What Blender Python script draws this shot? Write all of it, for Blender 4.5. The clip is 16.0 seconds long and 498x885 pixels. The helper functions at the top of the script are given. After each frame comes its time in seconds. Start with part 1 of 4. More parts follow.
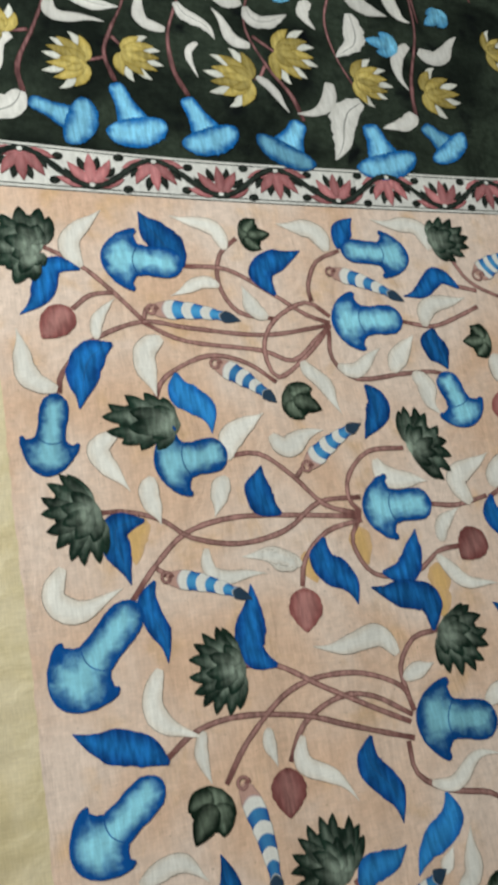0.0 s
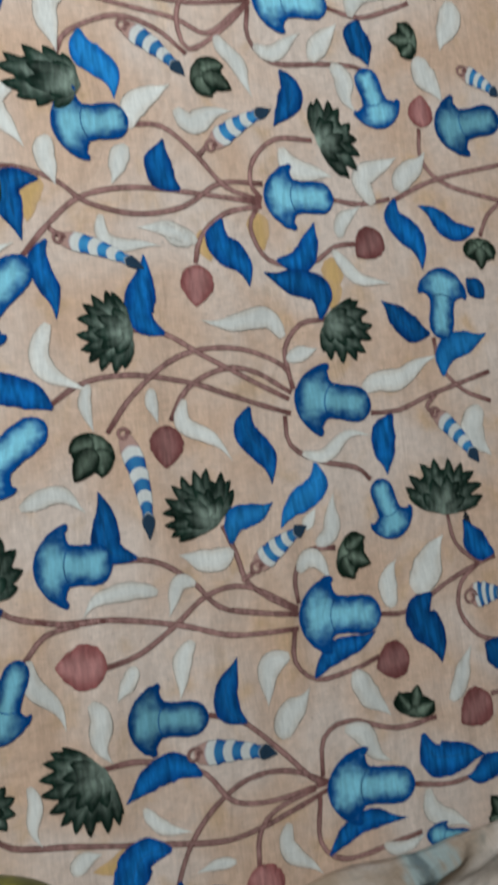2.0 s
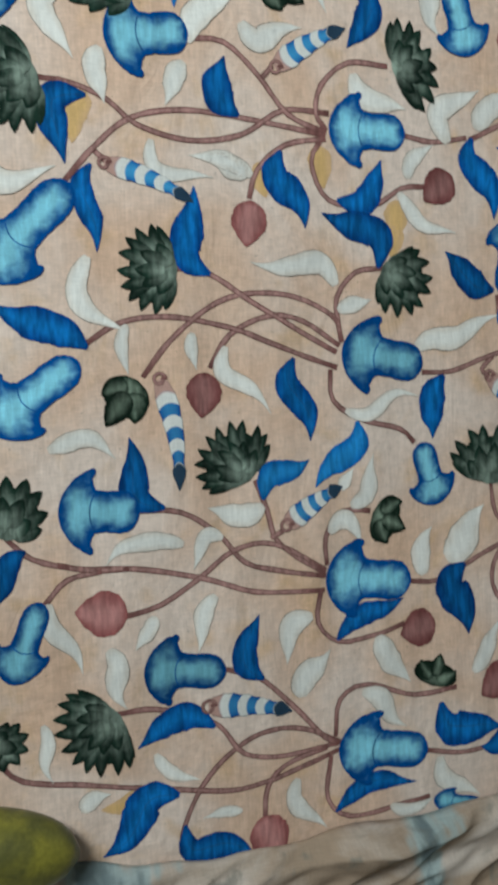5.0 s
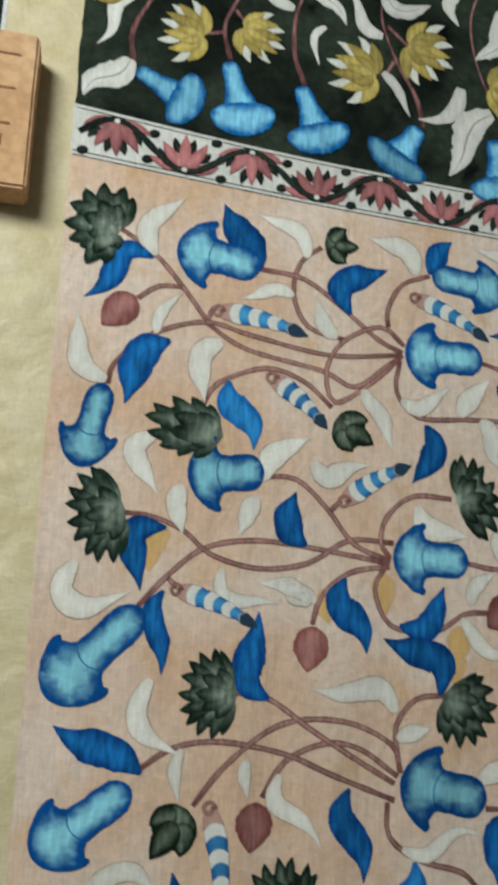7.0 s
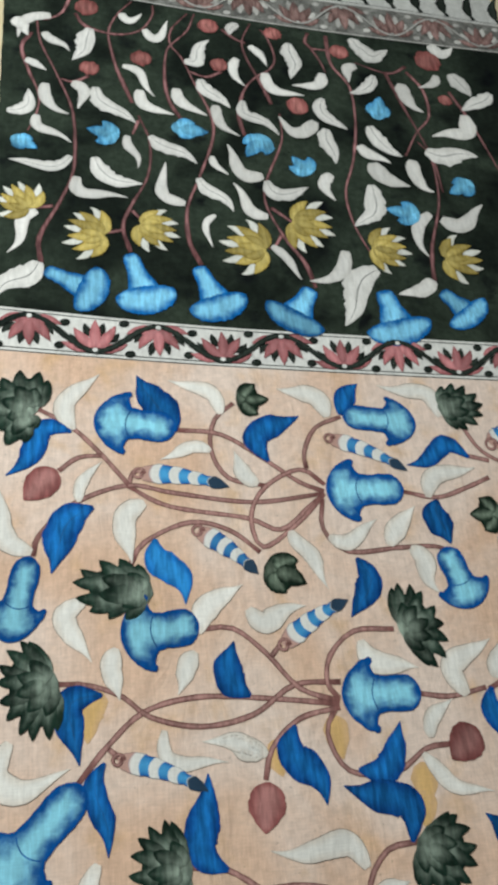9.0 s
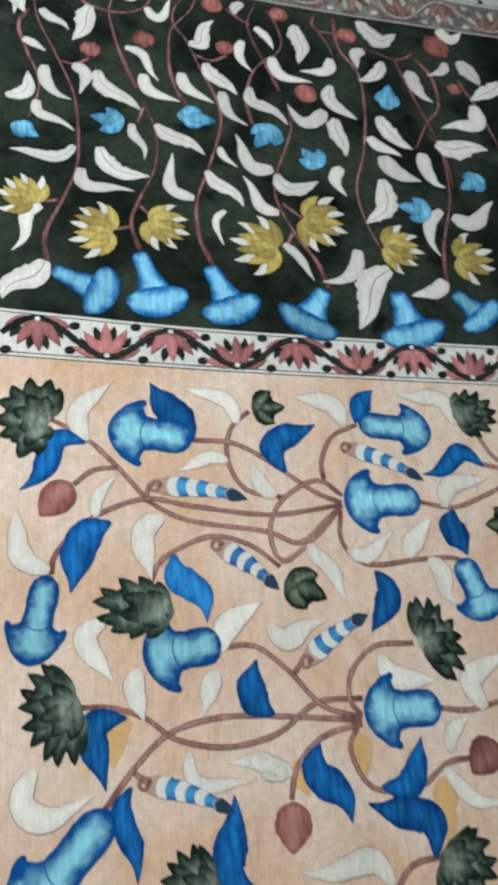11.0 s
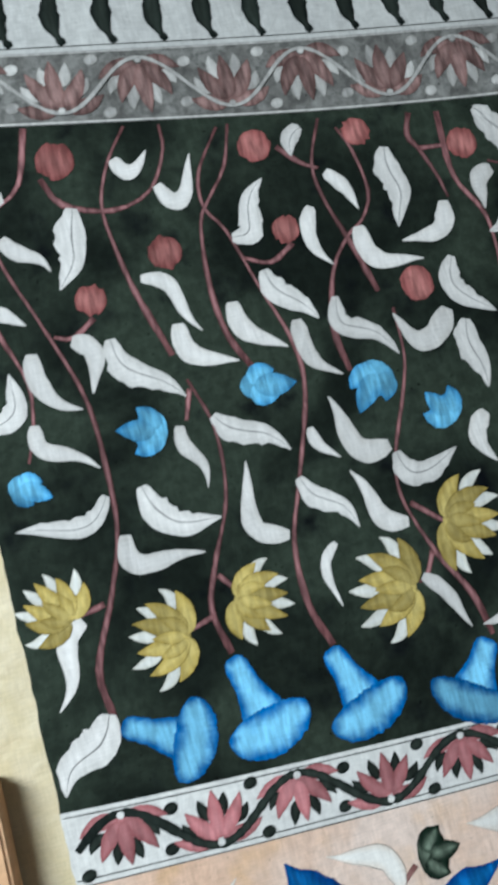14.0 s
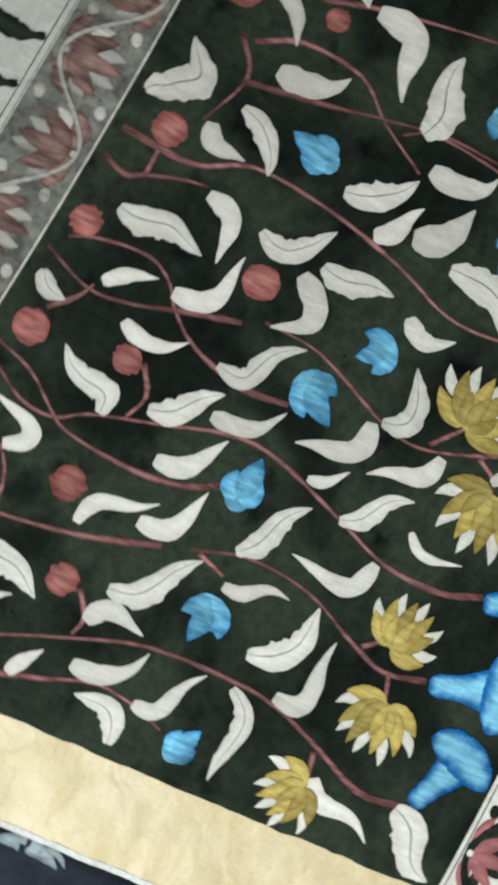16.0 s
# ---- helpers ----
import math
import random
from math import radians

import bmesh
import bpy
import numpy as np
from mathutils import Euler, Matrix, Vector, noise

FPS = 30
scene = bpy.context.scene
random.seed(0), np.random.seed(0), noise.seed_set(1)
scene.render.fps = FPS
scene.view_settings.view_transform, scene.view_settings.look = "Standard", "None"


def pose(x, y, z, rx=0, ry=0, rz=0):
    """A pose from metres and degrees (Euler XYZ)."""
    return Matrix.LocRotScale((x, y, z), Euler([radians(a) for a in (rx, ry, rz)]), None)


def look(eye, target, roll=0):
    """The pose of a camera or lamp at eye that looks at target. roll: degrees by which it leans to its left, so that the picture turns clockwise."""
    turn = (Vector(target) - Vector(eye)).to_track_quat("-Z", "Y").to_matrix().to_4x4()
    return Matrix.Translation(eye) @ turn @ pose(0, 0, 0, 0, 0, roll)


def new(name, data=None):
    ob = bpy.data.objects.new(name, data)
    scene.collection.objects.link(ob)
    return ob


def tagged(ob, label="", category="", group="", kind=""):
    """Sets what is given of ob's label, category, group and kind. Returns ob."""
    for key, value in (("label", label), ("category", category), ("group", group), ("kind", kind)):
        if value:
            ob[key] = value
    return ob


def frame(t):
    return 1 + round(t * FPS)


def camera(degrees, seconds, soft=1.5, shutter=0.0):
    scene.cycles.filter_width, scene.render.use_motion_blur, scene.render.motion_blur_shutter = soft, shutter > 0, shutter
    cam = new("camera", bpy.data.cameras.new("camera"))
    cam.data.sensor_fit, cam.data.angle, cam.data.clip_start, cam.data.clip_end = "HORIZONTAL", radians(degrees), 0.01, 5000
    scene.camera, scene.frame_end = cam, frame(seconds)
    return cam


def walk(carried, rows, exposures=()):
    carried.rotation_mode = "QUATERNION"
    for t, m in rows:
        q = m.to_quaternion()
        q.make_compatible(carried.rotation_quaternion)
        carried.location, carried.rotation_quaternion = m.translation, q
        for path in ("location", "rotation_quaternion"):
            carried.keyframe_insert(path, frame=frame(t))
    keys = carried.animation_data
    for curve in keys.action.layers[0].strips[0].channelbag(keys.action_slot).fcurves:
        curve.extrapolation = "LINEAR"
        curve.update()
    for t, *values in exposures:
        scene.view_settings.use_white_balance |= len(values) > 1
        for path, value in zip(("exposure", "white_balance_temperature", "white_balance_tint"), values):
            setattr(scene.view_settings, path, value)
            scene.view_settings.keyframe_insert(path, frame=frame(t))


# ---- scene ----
cam = camera(33.93, 16.0, soft=4.0, shutter=0.4)
PATH = [
    (0, pose(-0.0406, -0.6946, 0.9715, 19.78, -16.1, -11.05)),
    (0.5, pose(-0.0348, -0.7268, 0.9816, 17.27, -16.72, -9.94)),
    (1, pose(-0.0039, -0.7765, 0.9872, 12.65, -18.34, -8.04)),
    (1.5, pose(-0.0028, -0.8266, 0.9834, 7.43, -20.28, -7.7)),
    (2, pose(0.0042, -0.872, 0.9797, 5.39, -20.44, -7.7)),
    (2.5, pose(0.0186, -0.8978, 0.9566, -1.47, -20.91, -7.45)),
    (3, pose(0.0249, -0.8735, 0.9478, -4.35, -20.36, -7.73)),
    (3.2, pose(0.0163, -0.8688, 0.9483, -3.93, -20.32, -7.95)),
    (5.5, pose(0.0249, -0.7654, 0.936, -1.73, -17.13, 0.25)),
    (6, pose(0.0079, -0.712, 0.9412, 4, -16.84, 2.42)),
    (6.5, pose(-0.0203, -0.6781, 0.9337, 8.8, -16.92, 2.47)),
    (7, look((0.044, -0.595, 0.989), (0.443, -0.151, -0.92), 45.1)),
    (7.5, look((0.041, -0.611, 0.982), (0.398, -0.039, -0.901), 35.1)),
    (8, look((0.072, -0.65, 1.005), (0.358, 0.091, -0.83), 23.9)),
    (8.5, look((0.122, -0.642, 1.013), (0.425, 0.217, -0.768), 19.3)),
    (8.7, look((0.131, -0.65, 1.008), (0.474, 0.232, -0.755), 19.4)),
    (10.8, pose(0.0667, -0.6203, 1.0171, 26.12, -12.42, -8.45)),
    (11, pose(0.0595, -0.5684, 1.0048, 24.33, -12.73, -6.59)),
    (11.5, pose(0.0224, -0.392, 0.9761, 21.11, -14.15, -5.88)),
    (12, pose(0.033, -0.2045, 0.9444, 17.8, -13.85, -3.71)),
    (12.5, pose(0.0771, -0.0647, 0.9193, 12.88, -11.83, -3.05)),
    (13, pose(0.0676, 0.0805, 0.9073, 11.59, -11.4, -6.85)),
    (13.5, pose(0.062, 0.2262, 0.9064, 9.77, -10.15, -13.44)),
    (14, pose(0.1103, 0.331, 0.8759, 6.67, -9.59, -14.24)),
    (14.5, pose(0.1721, 0.4187, 0.8727, 4.8, -9.59, -18.47)),
    (15, pose(0.1949, 0.505, 0.886, 4.81, -10.68, -33.73)),
    (15.5, pose(0.2145, 0.5122, 0.8755, 3.59, -7.19, -52.04)),
    (16, pose(0.2928, 0.5763, 0.8591, 0.84, -8.23, -64.62)),
]
walk(cam, PATH, exposures=[(0, -0.27, 6600, 10), (1.5, -0.3, 6100, 10), (3.2, -0.42, 6000, 10), (5.5, -0.28, 6000, 5), (6, -0.44, 6150, 5), (6.5, -0.5, 6350, 5), (7.5, -0.54, 6500, 8), (8.7, -0.2, 6400, 10), (11, -0.2, 6300, 10), (12.5, -0.4, 6200, 10), (13, -0.24, 6000, 10), (13.5, -0.28, 5950, 10), (14, -0.22, 5750, 10), (14.8, -0.14, 6050, 10), (15.5, -0.18, 6450, 10), (16, -0.2, 6500, 10)])
LAMP_AT, LAMP_W = (-1.08, 0.68, 2.02), 90

# ================= world, lights =================
world = bpy.data.worlds.new("room_air")
scene.world = world
world.use_nodes = True
world.node_tree.nodes["Background"].inputs[0].default_value = (0.86, 0.93, 1.0, 1)
world.node_tree.nodes["Background"].inputs[1].default_value = 0.25


def area_lamp(name, at, aim, size_x, size_y, watts, colour):
    data = bpy.data.lights.new(name, "AREA")
    data.shape, data.size, data.size_y, data.energy, data.color = "RECTANGLE", size_x, size_y, watts, colour
    ob = new(name, data)
    ob.matrix_world = look(at, aim)
    return ob


# Added main light, source unseen; its side follows the brick's shadow.
area_lamp("unseen_key_light", LAMP_AT, (0.3, -0.2, 0), 0.5, 1.2, LAMP_W, (0.93, 1.0, 0.975))


# ================= materials =================
def shader(name, rough=0.8, metal=0.0):
    m = bpy.data.materials.new(name)
    m.use_nodes = True
    nt = m.node_tree
    b = nt.nodes["Principled BSDF"]
    b.inputs["Roughness"].default_value, b.inputs["Metallic"].default_value = rough, metal
    b.inputs["Specular IOR Level"].default_value = 0.06
    return m, nt, b


def sock(nt, target, value):
    if isinstance(value, bpy.types.NodeSocket):
        nt.links.new(value, target)
    else:
        target.default_value = value


def math_node(nt, op, a, b=0.0, c=0.0):
    n = nt.nodes.new("ShaderNodeMath")
    n.operation = op
    for i, v in enumerate((a, b, c)):
        sock(nt, n.inputs[i], v)
    return n.outputs[0]


def mix(nt, fac, a, b, blend="MIX"):
    n = nt.nodes.new("ShaderNodeMix")
    n.data_type, n.blend_type = "RGBA", blend
    sock(nt, n.inputs[0], fac)
    for i, v in ((6, a), (7, b)):
        sock(nt, n.inputs[i], (*v, 1) if isinstance(v, tuple) and len(v) == 3 else v)
    return n.outputs[2]


def ramp(nt, v, lo, hi, out_lo=0.0, out_hi=1.0):
    n = nt.nodes.new("ShaderNodeMapRange")
    n.interpolation_type = "SMOOTHSTEP"
    for i, w in enumerate((v, lo, hi, out_lo, out_hi)):
        sock(nt, n.inputs[i], w)
    return n.outputs[0]


def noisy(nt, scale=(1, 1, 1), size=1.0, detail=3.0, distort=0.0):
    co = nt.nodes.new("ShaderNodeTexCoord")
    mp = nt.nodes.new("ShaderNodeMapping")
    mp.inputs["Scale"].default_value = scale
    nt.links.new(co.outputs["Object"], mp.inputs[0])
    n = nt.nodes.new("ShaderNodeTexNoise")
    n.inputs["Scale"].default_value, n.inputs["Detail"].default_value, n.inputs["Distortion"].default_value = size, detail, distort
    nt.links.new(mp.outputs[0], n.inputs["Vector"])
    return n.outputs["Fac"]


def threads(nt, bsdf, depth=0.25):
    """Slubby woven threads: a value about 1 for the colour, and a fine relief."""
    up = noisy(nt, (650, 60, 1), 1.0, 2.0)
    across = noisy(nt, (60, 650, 1), 1.0, 2.0)
    both = math_node(nt, "ADD", up, across)
    bump = nt.nodes.new("ShaderNodeBump")
    bump.inputs["Strength"].default_value, bump.inputs["Distance"].default_value = depth, 0.0006
    nt.links.new(both, bump.inputs["Height"])
    folds = nt.nodes.new("ShaderNodeBump")
    folds.inputs["Strength"].default_value, folds.inputs["Distance"].default_value = 0.45, 0.010
    nt.links.new(noisy(nt, (19, 9, 1), 1.0, 4.0, 1.0), folds.inputs["Height"])
    nt.links.new(folds.outputs[0], bump.inputs["Normal"])
    nt.links.new(bump.outputs[0], bsdf.inputs["Normal"])
    return ramp(nt, both, 0.65, 1.35, 0.90, 1.07)


def gain(nt, colour, value):
    return mix(nt, 1.0, colour, grey(nt, value), "MULTIPLY")


def grey(nt, v):
    n = nt.nodes.new("ShaderNodeCombineColor")
    for i in range(3):
        nt.links.new(v, n.inputs[i])
    return n.outputs[0]


def uv_parts(nt):
    n = nt.nodes.new("ShaderNodeUVMap")
    n.uv_map = "UVMap"
    s = nt.nodes.new("ShaderNodeSeparateXYZ")
    nt.links.new(n.outputs[0], s.inputs[0])
    return s.outputs[0], s.outputs[1]


def dye(name, edge, core, lo=0.05, hi=0.8, ink=None, ink_at=0.07, midrib=0.0, patch=0.35, patch_size=45, rough=0.85, vary=0.3, root=0.0, every=False):
    """Hand-brushed dye: edge colour pooling to a paler core, brush patches, threads, optional ink line."""
    m, nt, b = shader(name, rough)
    u, v = uv_parts(nt)
    r = math_node(nt, "SUBTRACT", 1.0, math_node(nt, "ABSOLUTE", math_node(nt, "MULTIPLY_ADD", u, 2.0, -1.0)))
    ends = math_node(nt, "MULTIPLY", math_node(nt, "MINIMUM", v, math_node(nt, "SUBTRACT", 1.0, v)), 5.0)
    r_all = math_node(nt, "MINIMUM", r, ends)
    n1 = noisy(nt, (1, 1, 1), patch_size, 4.0, 0.4)
    wob = math_node(nt, "MULTIPLY_ADD", n1, 0.8, -0.4)
    if root:
        r_all = math_node(nt, "ADD", math_node(nt, "MULTIPLY", r_all, 1 - root), math_node(nt, "MULTIPLY", math_node(nt, "SUBTRACT", 1.0, v), root))
    fac = ramp(nt, math_node(nt, "ADD", r_all, wob), lo, hi)
    col = mix(nt, fac, edge, core)
    if patch:
        streak = noisy(nt, (160, 30, 1), 1.0, 3.0, 0.3)
        col = gain(nt, col, ramp(nt, streak, 0.3, 0.7, 1 - patch, 1 + patch * 0.6))
    rnd = nt.nodes.new("ShaderNodeObjectInfo").outputs["Random"]
    col = gain(nt, col, ramp(nt, rnd, 0.0, 1.0, 1 - vary, 1 + vary * 0.6))
    col = gain(nt, col, threads(nt, b))
    if ink:
        line = math_node(nt, "MULTIPLY", ramp(nt, math_node(nt, "ADD", r, math_node(nt, "MULTIPLY", wob, 0.12)), ink_at, ink_at * 0.35), 0.85)
        col = mix(nt, line, col, ink)
    if midrib:
        c = math_node(nt, "ABSOLUTE", math_node(nt, "ADD", math_node(nt, "SUBTRACT", u, 0.55), math_node(nt, "MULTIPLY", wob, 0.12)))
        some = math_node(nt, "MULTIPLY", ramp(nt, math_node(nt, "FRACT", math_node(nt, "MULTIPLY", rnd, 7.3)), 0.45, 0.55) if not every else 1.0, midrib)
        col = mix(nt, math_node(nt, "MULTIPLY", ramp(nt, c, 0.035, 0.012), some), col, (0.03, 0.03, 0.03))
    nt.links.new(col, b.inputs["Base Color"])
    return m


def cloth(name, base, alt, stain, size=9.0, rough=0.85, contrast=0.5, grain=0.06):
    m, nt, b = shader(name, rough)
    n1, n2 = noisy(nt, (1, 1, 1), size, 5.0, 0.6), noisy(nt, (1, 1, 1), size * 3.7, 4.0, 0.3)
    col = mix(nt, ramp(nt, n1, 0.35, 0.68, 0.0, contrast * 1.6), base, alt)
    col = mix(nt, ramp(nt, n2, 0.52, 0.78, 0.0, contrast), col, stain)
    fine = noisy(nt, (1, 1, 1), 95, 5.0, 0.5)
    col = gain(nt, col, ramp(nt, fine, 0.32, 0.68, 1 - grain, 1 + grain))
    specks = noisy(nt, (1, 1, 1), 210, 2.0, 0.0)
    col = gain(nt, col, ramp(nt, specks, 0.24, 0.30, 1 - 5 * grain if grain < 0.2 else 0.2, 1.0))
    col = gain(nt, col, ramp(nt, noisy(nt, (260, 7, 1), 1.0, 3.0), 0.3, 0.7, 0.95, 1.03))
    col = gain(nt, col, threads(nt, b, 0.35))
    nt.links.new(col, b.inputs["Base Color"])
    return m


M_PEACH = cloth("peach_cotton", (0.68, 0.450, 0.320), (0.745, 0.585, 0.495), (0.65, 0.41, 0.225), 4.5, 0.85, 0.72)
M_DARK = cloth("black_green_dye", (0.0080, 0.0115, 0.0088), (0.030, 0.041, 0.029), (0.0015, 0.002, 0.004), 6.0, 0.9, 0.9, 0.18)
M_BAND = cloth("off_white_band", (0.70, 0.68, 0.64), (0.60, 0.58, 0.55), (0.50, 0.47, 0.45), 14, 0.85, 0.4)
M_GREYB = cloth("grey_band", (0.13, 0.125, 0.115), (0.20, 0.195, 0.18), (0.07, 0.07, 0.065), 30, 0.85, 0.8, 0.25)
M_TOPW = cloth("unpainted_white", (0.54, 0.53, 0.50), (0.46, 0.45, 0.43), (0.40, 0.39, 0.37), 8, 0.85, 0.4)
M_TEAL = cloth("teal_grey_dye", (0.06, 0.09, 0.10), (0.20, 0.20, 0.19), (0.03, 0.035, 0.04), 12, 0.85, 0.9)
M_WHITE = dye("white_dye", (0.70, 0.62, 0.54), (0.79, 0.755, 0.70), lo=-0.1, ink=(0.11, 0.08, 0.065), ink_at=0.085, patch=0.08, vary=0.08)
M_WHITE_D = dye("white_reserve", (0.62, 0.59, 0.55), (0.70, 0.67, 0.635),  patch=0.08, vary=0.14)
M_VEINED = dye("veined_white_reserve", (0.60, 0.575, 0.54), (0.70, 0.67, 0.635), patch=0.08, vary=0.12, midrib=0.75, every=True)
M_OCHRE = dye("ochre_wash", (0.66, 0.42, 0.22), (0.68, 0.43, 0.18), patch=0.08, vary=0.05)
M_BLUE = dye("deep_blue_dye", (0.004, 0.050, 0.22), (0.012, 0.145, 0.42), lo=-0.1, hi=0.95, patch=0.4, midrib=0.25, patch_size=70)
M_LIGHT = dye("mid_blue_dye", (0.010, 0.12, 0.40), (0.03, 0.24, 0.58), lo=-0.1, hi=0.8, patch=0.3)
M_TRUMPET = dye("sky_blue_dye", (0.003, 0.065, 0.25), (0.25, 0.58, 0.71), lo=0.14, hi=0.88, patch=0.14, ink=(0.004, 0.05, 0.2), ink_at=0.06, patch_size=75)
M_BELL = dye("cornflower_dye", (0.005, 0.11, 0.34), (0.21, 0.53, 0.75), lo=0.02, hi=0.78, patch=0.25, patch_size=60)
M_SMALL = dye("pale_blue_dye", (0.04, 0.22, 0.46), (0.17, 0.46, 0.66), lo=-0.1, hi=0.9, patch=0.4, root=0.6)
M_GREEN = dye("bottle_green_dye", (0.012, 0.028, 0.019), (0.24, 0.29, 0.235), lo=0.22, hi=1.0, patch=0.4, ink=(0.006, 0.013, 0.009), ink_at=0.035, patch_size=55, root=0.75)
M_PODG = dye("dark_green_dye", (0.008, 0.018, 0.011), (0.20, 0.25, 0.185), lo=0.25, hi=1.1, patch=0.35, patch_size=50, root=0.35)
M_ROSE = dye("madder_rose_dye", (0.26, 0.085, 0.080), (0.42, 0.19, 0.175), lo=0.0, hi=0.9, patch=0.25)
M_BERRY = dye("coral_red_dye", (0.26, 0.080, 0.074), (0.38, 0.15, 0.135), lo=-0.1, hi=0.9, patch=0.4)
M_YELLOW = dye("turmeric_yellow_dye", (0.35, 0.25, 0.055), (0.52, 0.41, 0.14), lo=-0.1, hi=1.0, patch=0.25, ink=(0.09, 0.065, 0.015), ink_at=0.09, patch_size=110, root=0.5)
M_PETALW = dye("white_petal_dye", (0.60, 0.58, 0.50), (0.68, 0.67, 0.62), patch=0.1, vary=0.1)
M_STEM = dye("brown_madder_line", (0.20, 0.085, 0.076), (0.40, 0.22, 0.195), lo=0.05, hi=0.85, patch=0.3, vary=0.12, ink=(0.12, 0.055, 0.048), ink_at=0.22)
M_VINE = dye("rose_brown_line", (0.15, 0.060, 0.060), (0.31, 0.15, 0.15), lo=0.0, hi=0.9, patch=0.5, vary=0.25)
M_INK = dye("green_black_ink", (0.010, 0.014, 0.012), (0.025, 0.032, 0.026), patch=0.3)
M_PINK = dye("band_pink_dye", (0.34, 0.105, 0.11), (0.50, 0.205, 0.21), lo=-0.1, hi=0.9, patch=0.2, root=0.4)
M_PINKG = dye("dull_pink_dye", (0.17, 0.095, 0.085), (0.26, 0.16, 0.145), lo=-0.1, hi=0.9, patch=0.5)
M_GREYMARK = dye("faded_white_mark", (0.16, 0.20, 0.22), (0.26, 0.31, 0.33), patch=0.3)
M_CHALK = dye("chalk_line", (0.42, 0.40, 0.37), (0.50, 0.48, 0.45), patch=0.2)


def striped_mat():
    m, nt, b = shader("striped_blue_white_dye", 0.85)
    u, v = uv_parts(nt)
    bow = math_node(nt, "POWER", math_node(nt, "ABSOLUTE", math_node(nt, "MULTIPLY_ADD", u, 2.0, -1.0)), 2.0)
    w = math_node(nt, "MULTIPLY_ADD", bow, -0.045, v)
    saw = math_node(nt, "FRACT", math_node(nt, "MULTIPLY_ADD", w, 4.75, 0.45))
    on = ramp(nt, saw, 0.46, 0.54)
    blue = mix(nt, bow, (0.08, 0.36, 0.66), (0.010, 0.09, 0.36))
    rnd = nt.nodes.new("ShaderNodeObjectInfo").outputs["Random"]
    blue = mix(nt, math_node(nt, "MULTIPLY", rnd, 0.6), blue, (0.01, 0.04, 0.18))
    col = mix(nt, on, (0.70, 0.68, 0.64), blue)
    col = mix(nt, ramp(nt, w, 0.14, 0.10), col, (0.50, 0.30, 0.25))
    col = mix(nt, ramp(nt, w, 0.74, 0.77), col, (0.025, 0.05, 0.085))
    r = math_node(nt, "SUBTRACT", 1.0, math_node(nt, "ABSOLUTE", math_node(nt, "MULTIPLY_ADD", u, 2.0, -1.0)))
    col = mix(nt, math_node(nt, "MULTIPLY", ramp(nt, r, 0.12, 0.03), 0.5), col, (0.03, 0.04, 0.06))
    col = gain(nt, col, threads(nt, b))
    nt.links.new(col, b.inputs["Base Color"])
    return m


M_STRIPED = striped_mat()


def gold_mat():
    m, nt, b = shader("gold_tissue_weave", 0.5)
    b.inputs["Specular IOR Level"].default_value = 0.4
    n1, n2 = noisy(nt, (1, 1, 1), 16, 4, 0.5), noisy(nt, (9, 14, 1), 1.0, 4, 0.8)
    col = mix(nt, ramp(nt, n1, 0.3, 0.7), (0.62, 0.51, 0.30), (0.69, 0.58, 0.39))
    col = mix(nt, ramp(nt, n2, 0.45, 0.75, 0.0, 0.45), col, (0.55, 0.42, 0.21))
    col = gain(nt, col, threads(nt, b, 0.3))
    cr = noisy(nt, (22, 30, 1), 1.0, 3, 0.5)
    bump = nt.nodes.new("ShaderNodeBump")
    bump.inputs["Strength"].default_value, bump.inputs["Distance"].default_value = 0.45, 0.008
    nt.links.new(cr, bump.inputs["Height"])
    nt.links.new(bump.outputs[0], b.inputs["Normal"])
    nt.links.new(col, b.inputs["Base Color"])
    return m


M_GOLD = gold_mat()


def plain(name, a, c, size, rough=0.8, depth=0.4, dist=0.002, spec=0.25):
    m, nt, b = shader(name, rough)
    b.inputs["Specular IOR Level"].default_value = spec
    n1, n2 = noisy(nt, (1, 1, 1), size, 6, 0.4), noisy(nt, (1, 1, 1), size * 9, 4)
    col = mix(nt, ramp(nt, n1, 0.35, 0.68), a, c)
    col = gain(nt, col, ramp(nt, n2, 0.3, 0.7, 0.85, 1.1))
    bump = nt.nodes.new("ShaderNodeBump")
    bump.inputs["Strength"].default_value, bump.inputs["Distance"].default_value = depth, dist
    nt.links.new(n2, bump.inputs["Height"])
    nt.links.new(bump.outputs[0], b.inputs["Normal"])
    nt.links.new(col, b.inputs["Base Color"])
    return m


M_FLOOR = plain("dark_slate_floor", (0.018, 0.022, 0.028), (0.030, 0.034, 0.042), 5, 0.55)
M_WALL = plain("wall_paint", (0.62, 0.60, 0.55), (0.66, 0.64, 0.60), 3, 0.9)
M_BRICK = plain("fired_clay", (0.60, 0.34, 0.18), (0.68, 0.42, 0.24), 9, 0.9, 0.12, 0.0008)
# Darker clay colour: shade inside the stamped grooves, painted in.
M_STAMP_SHADE = plain("stamped_clay_shadowed", (0.24, 0.11, 0.05), (0.30, 0.14, 0.07), 60, 0.95)
M_OLIVE = plain("olive_glaze", (0.10, 0.095, 0.025), (0.24, 0.21, 0.03), 22, 0.38, 0.1, 0.001, 0.5)
M_SELV = plain("white_selvedge", (0.62, 0.62, 0.60), (0.70, 0.70, 0.68), 30, 0.8)
M_SHEET = plain("sky_blue_plastic", (0.05, 0.36, 0.62), (0.09, 0.44, 0.68), 10, 0.45, 0.2, 0.002, 0.4)
M_NAVY = plain("dark_navy_cotton", (0.010, 0.014, 0.022), (0.022, 0.028, 0.038), 12, 0.9)


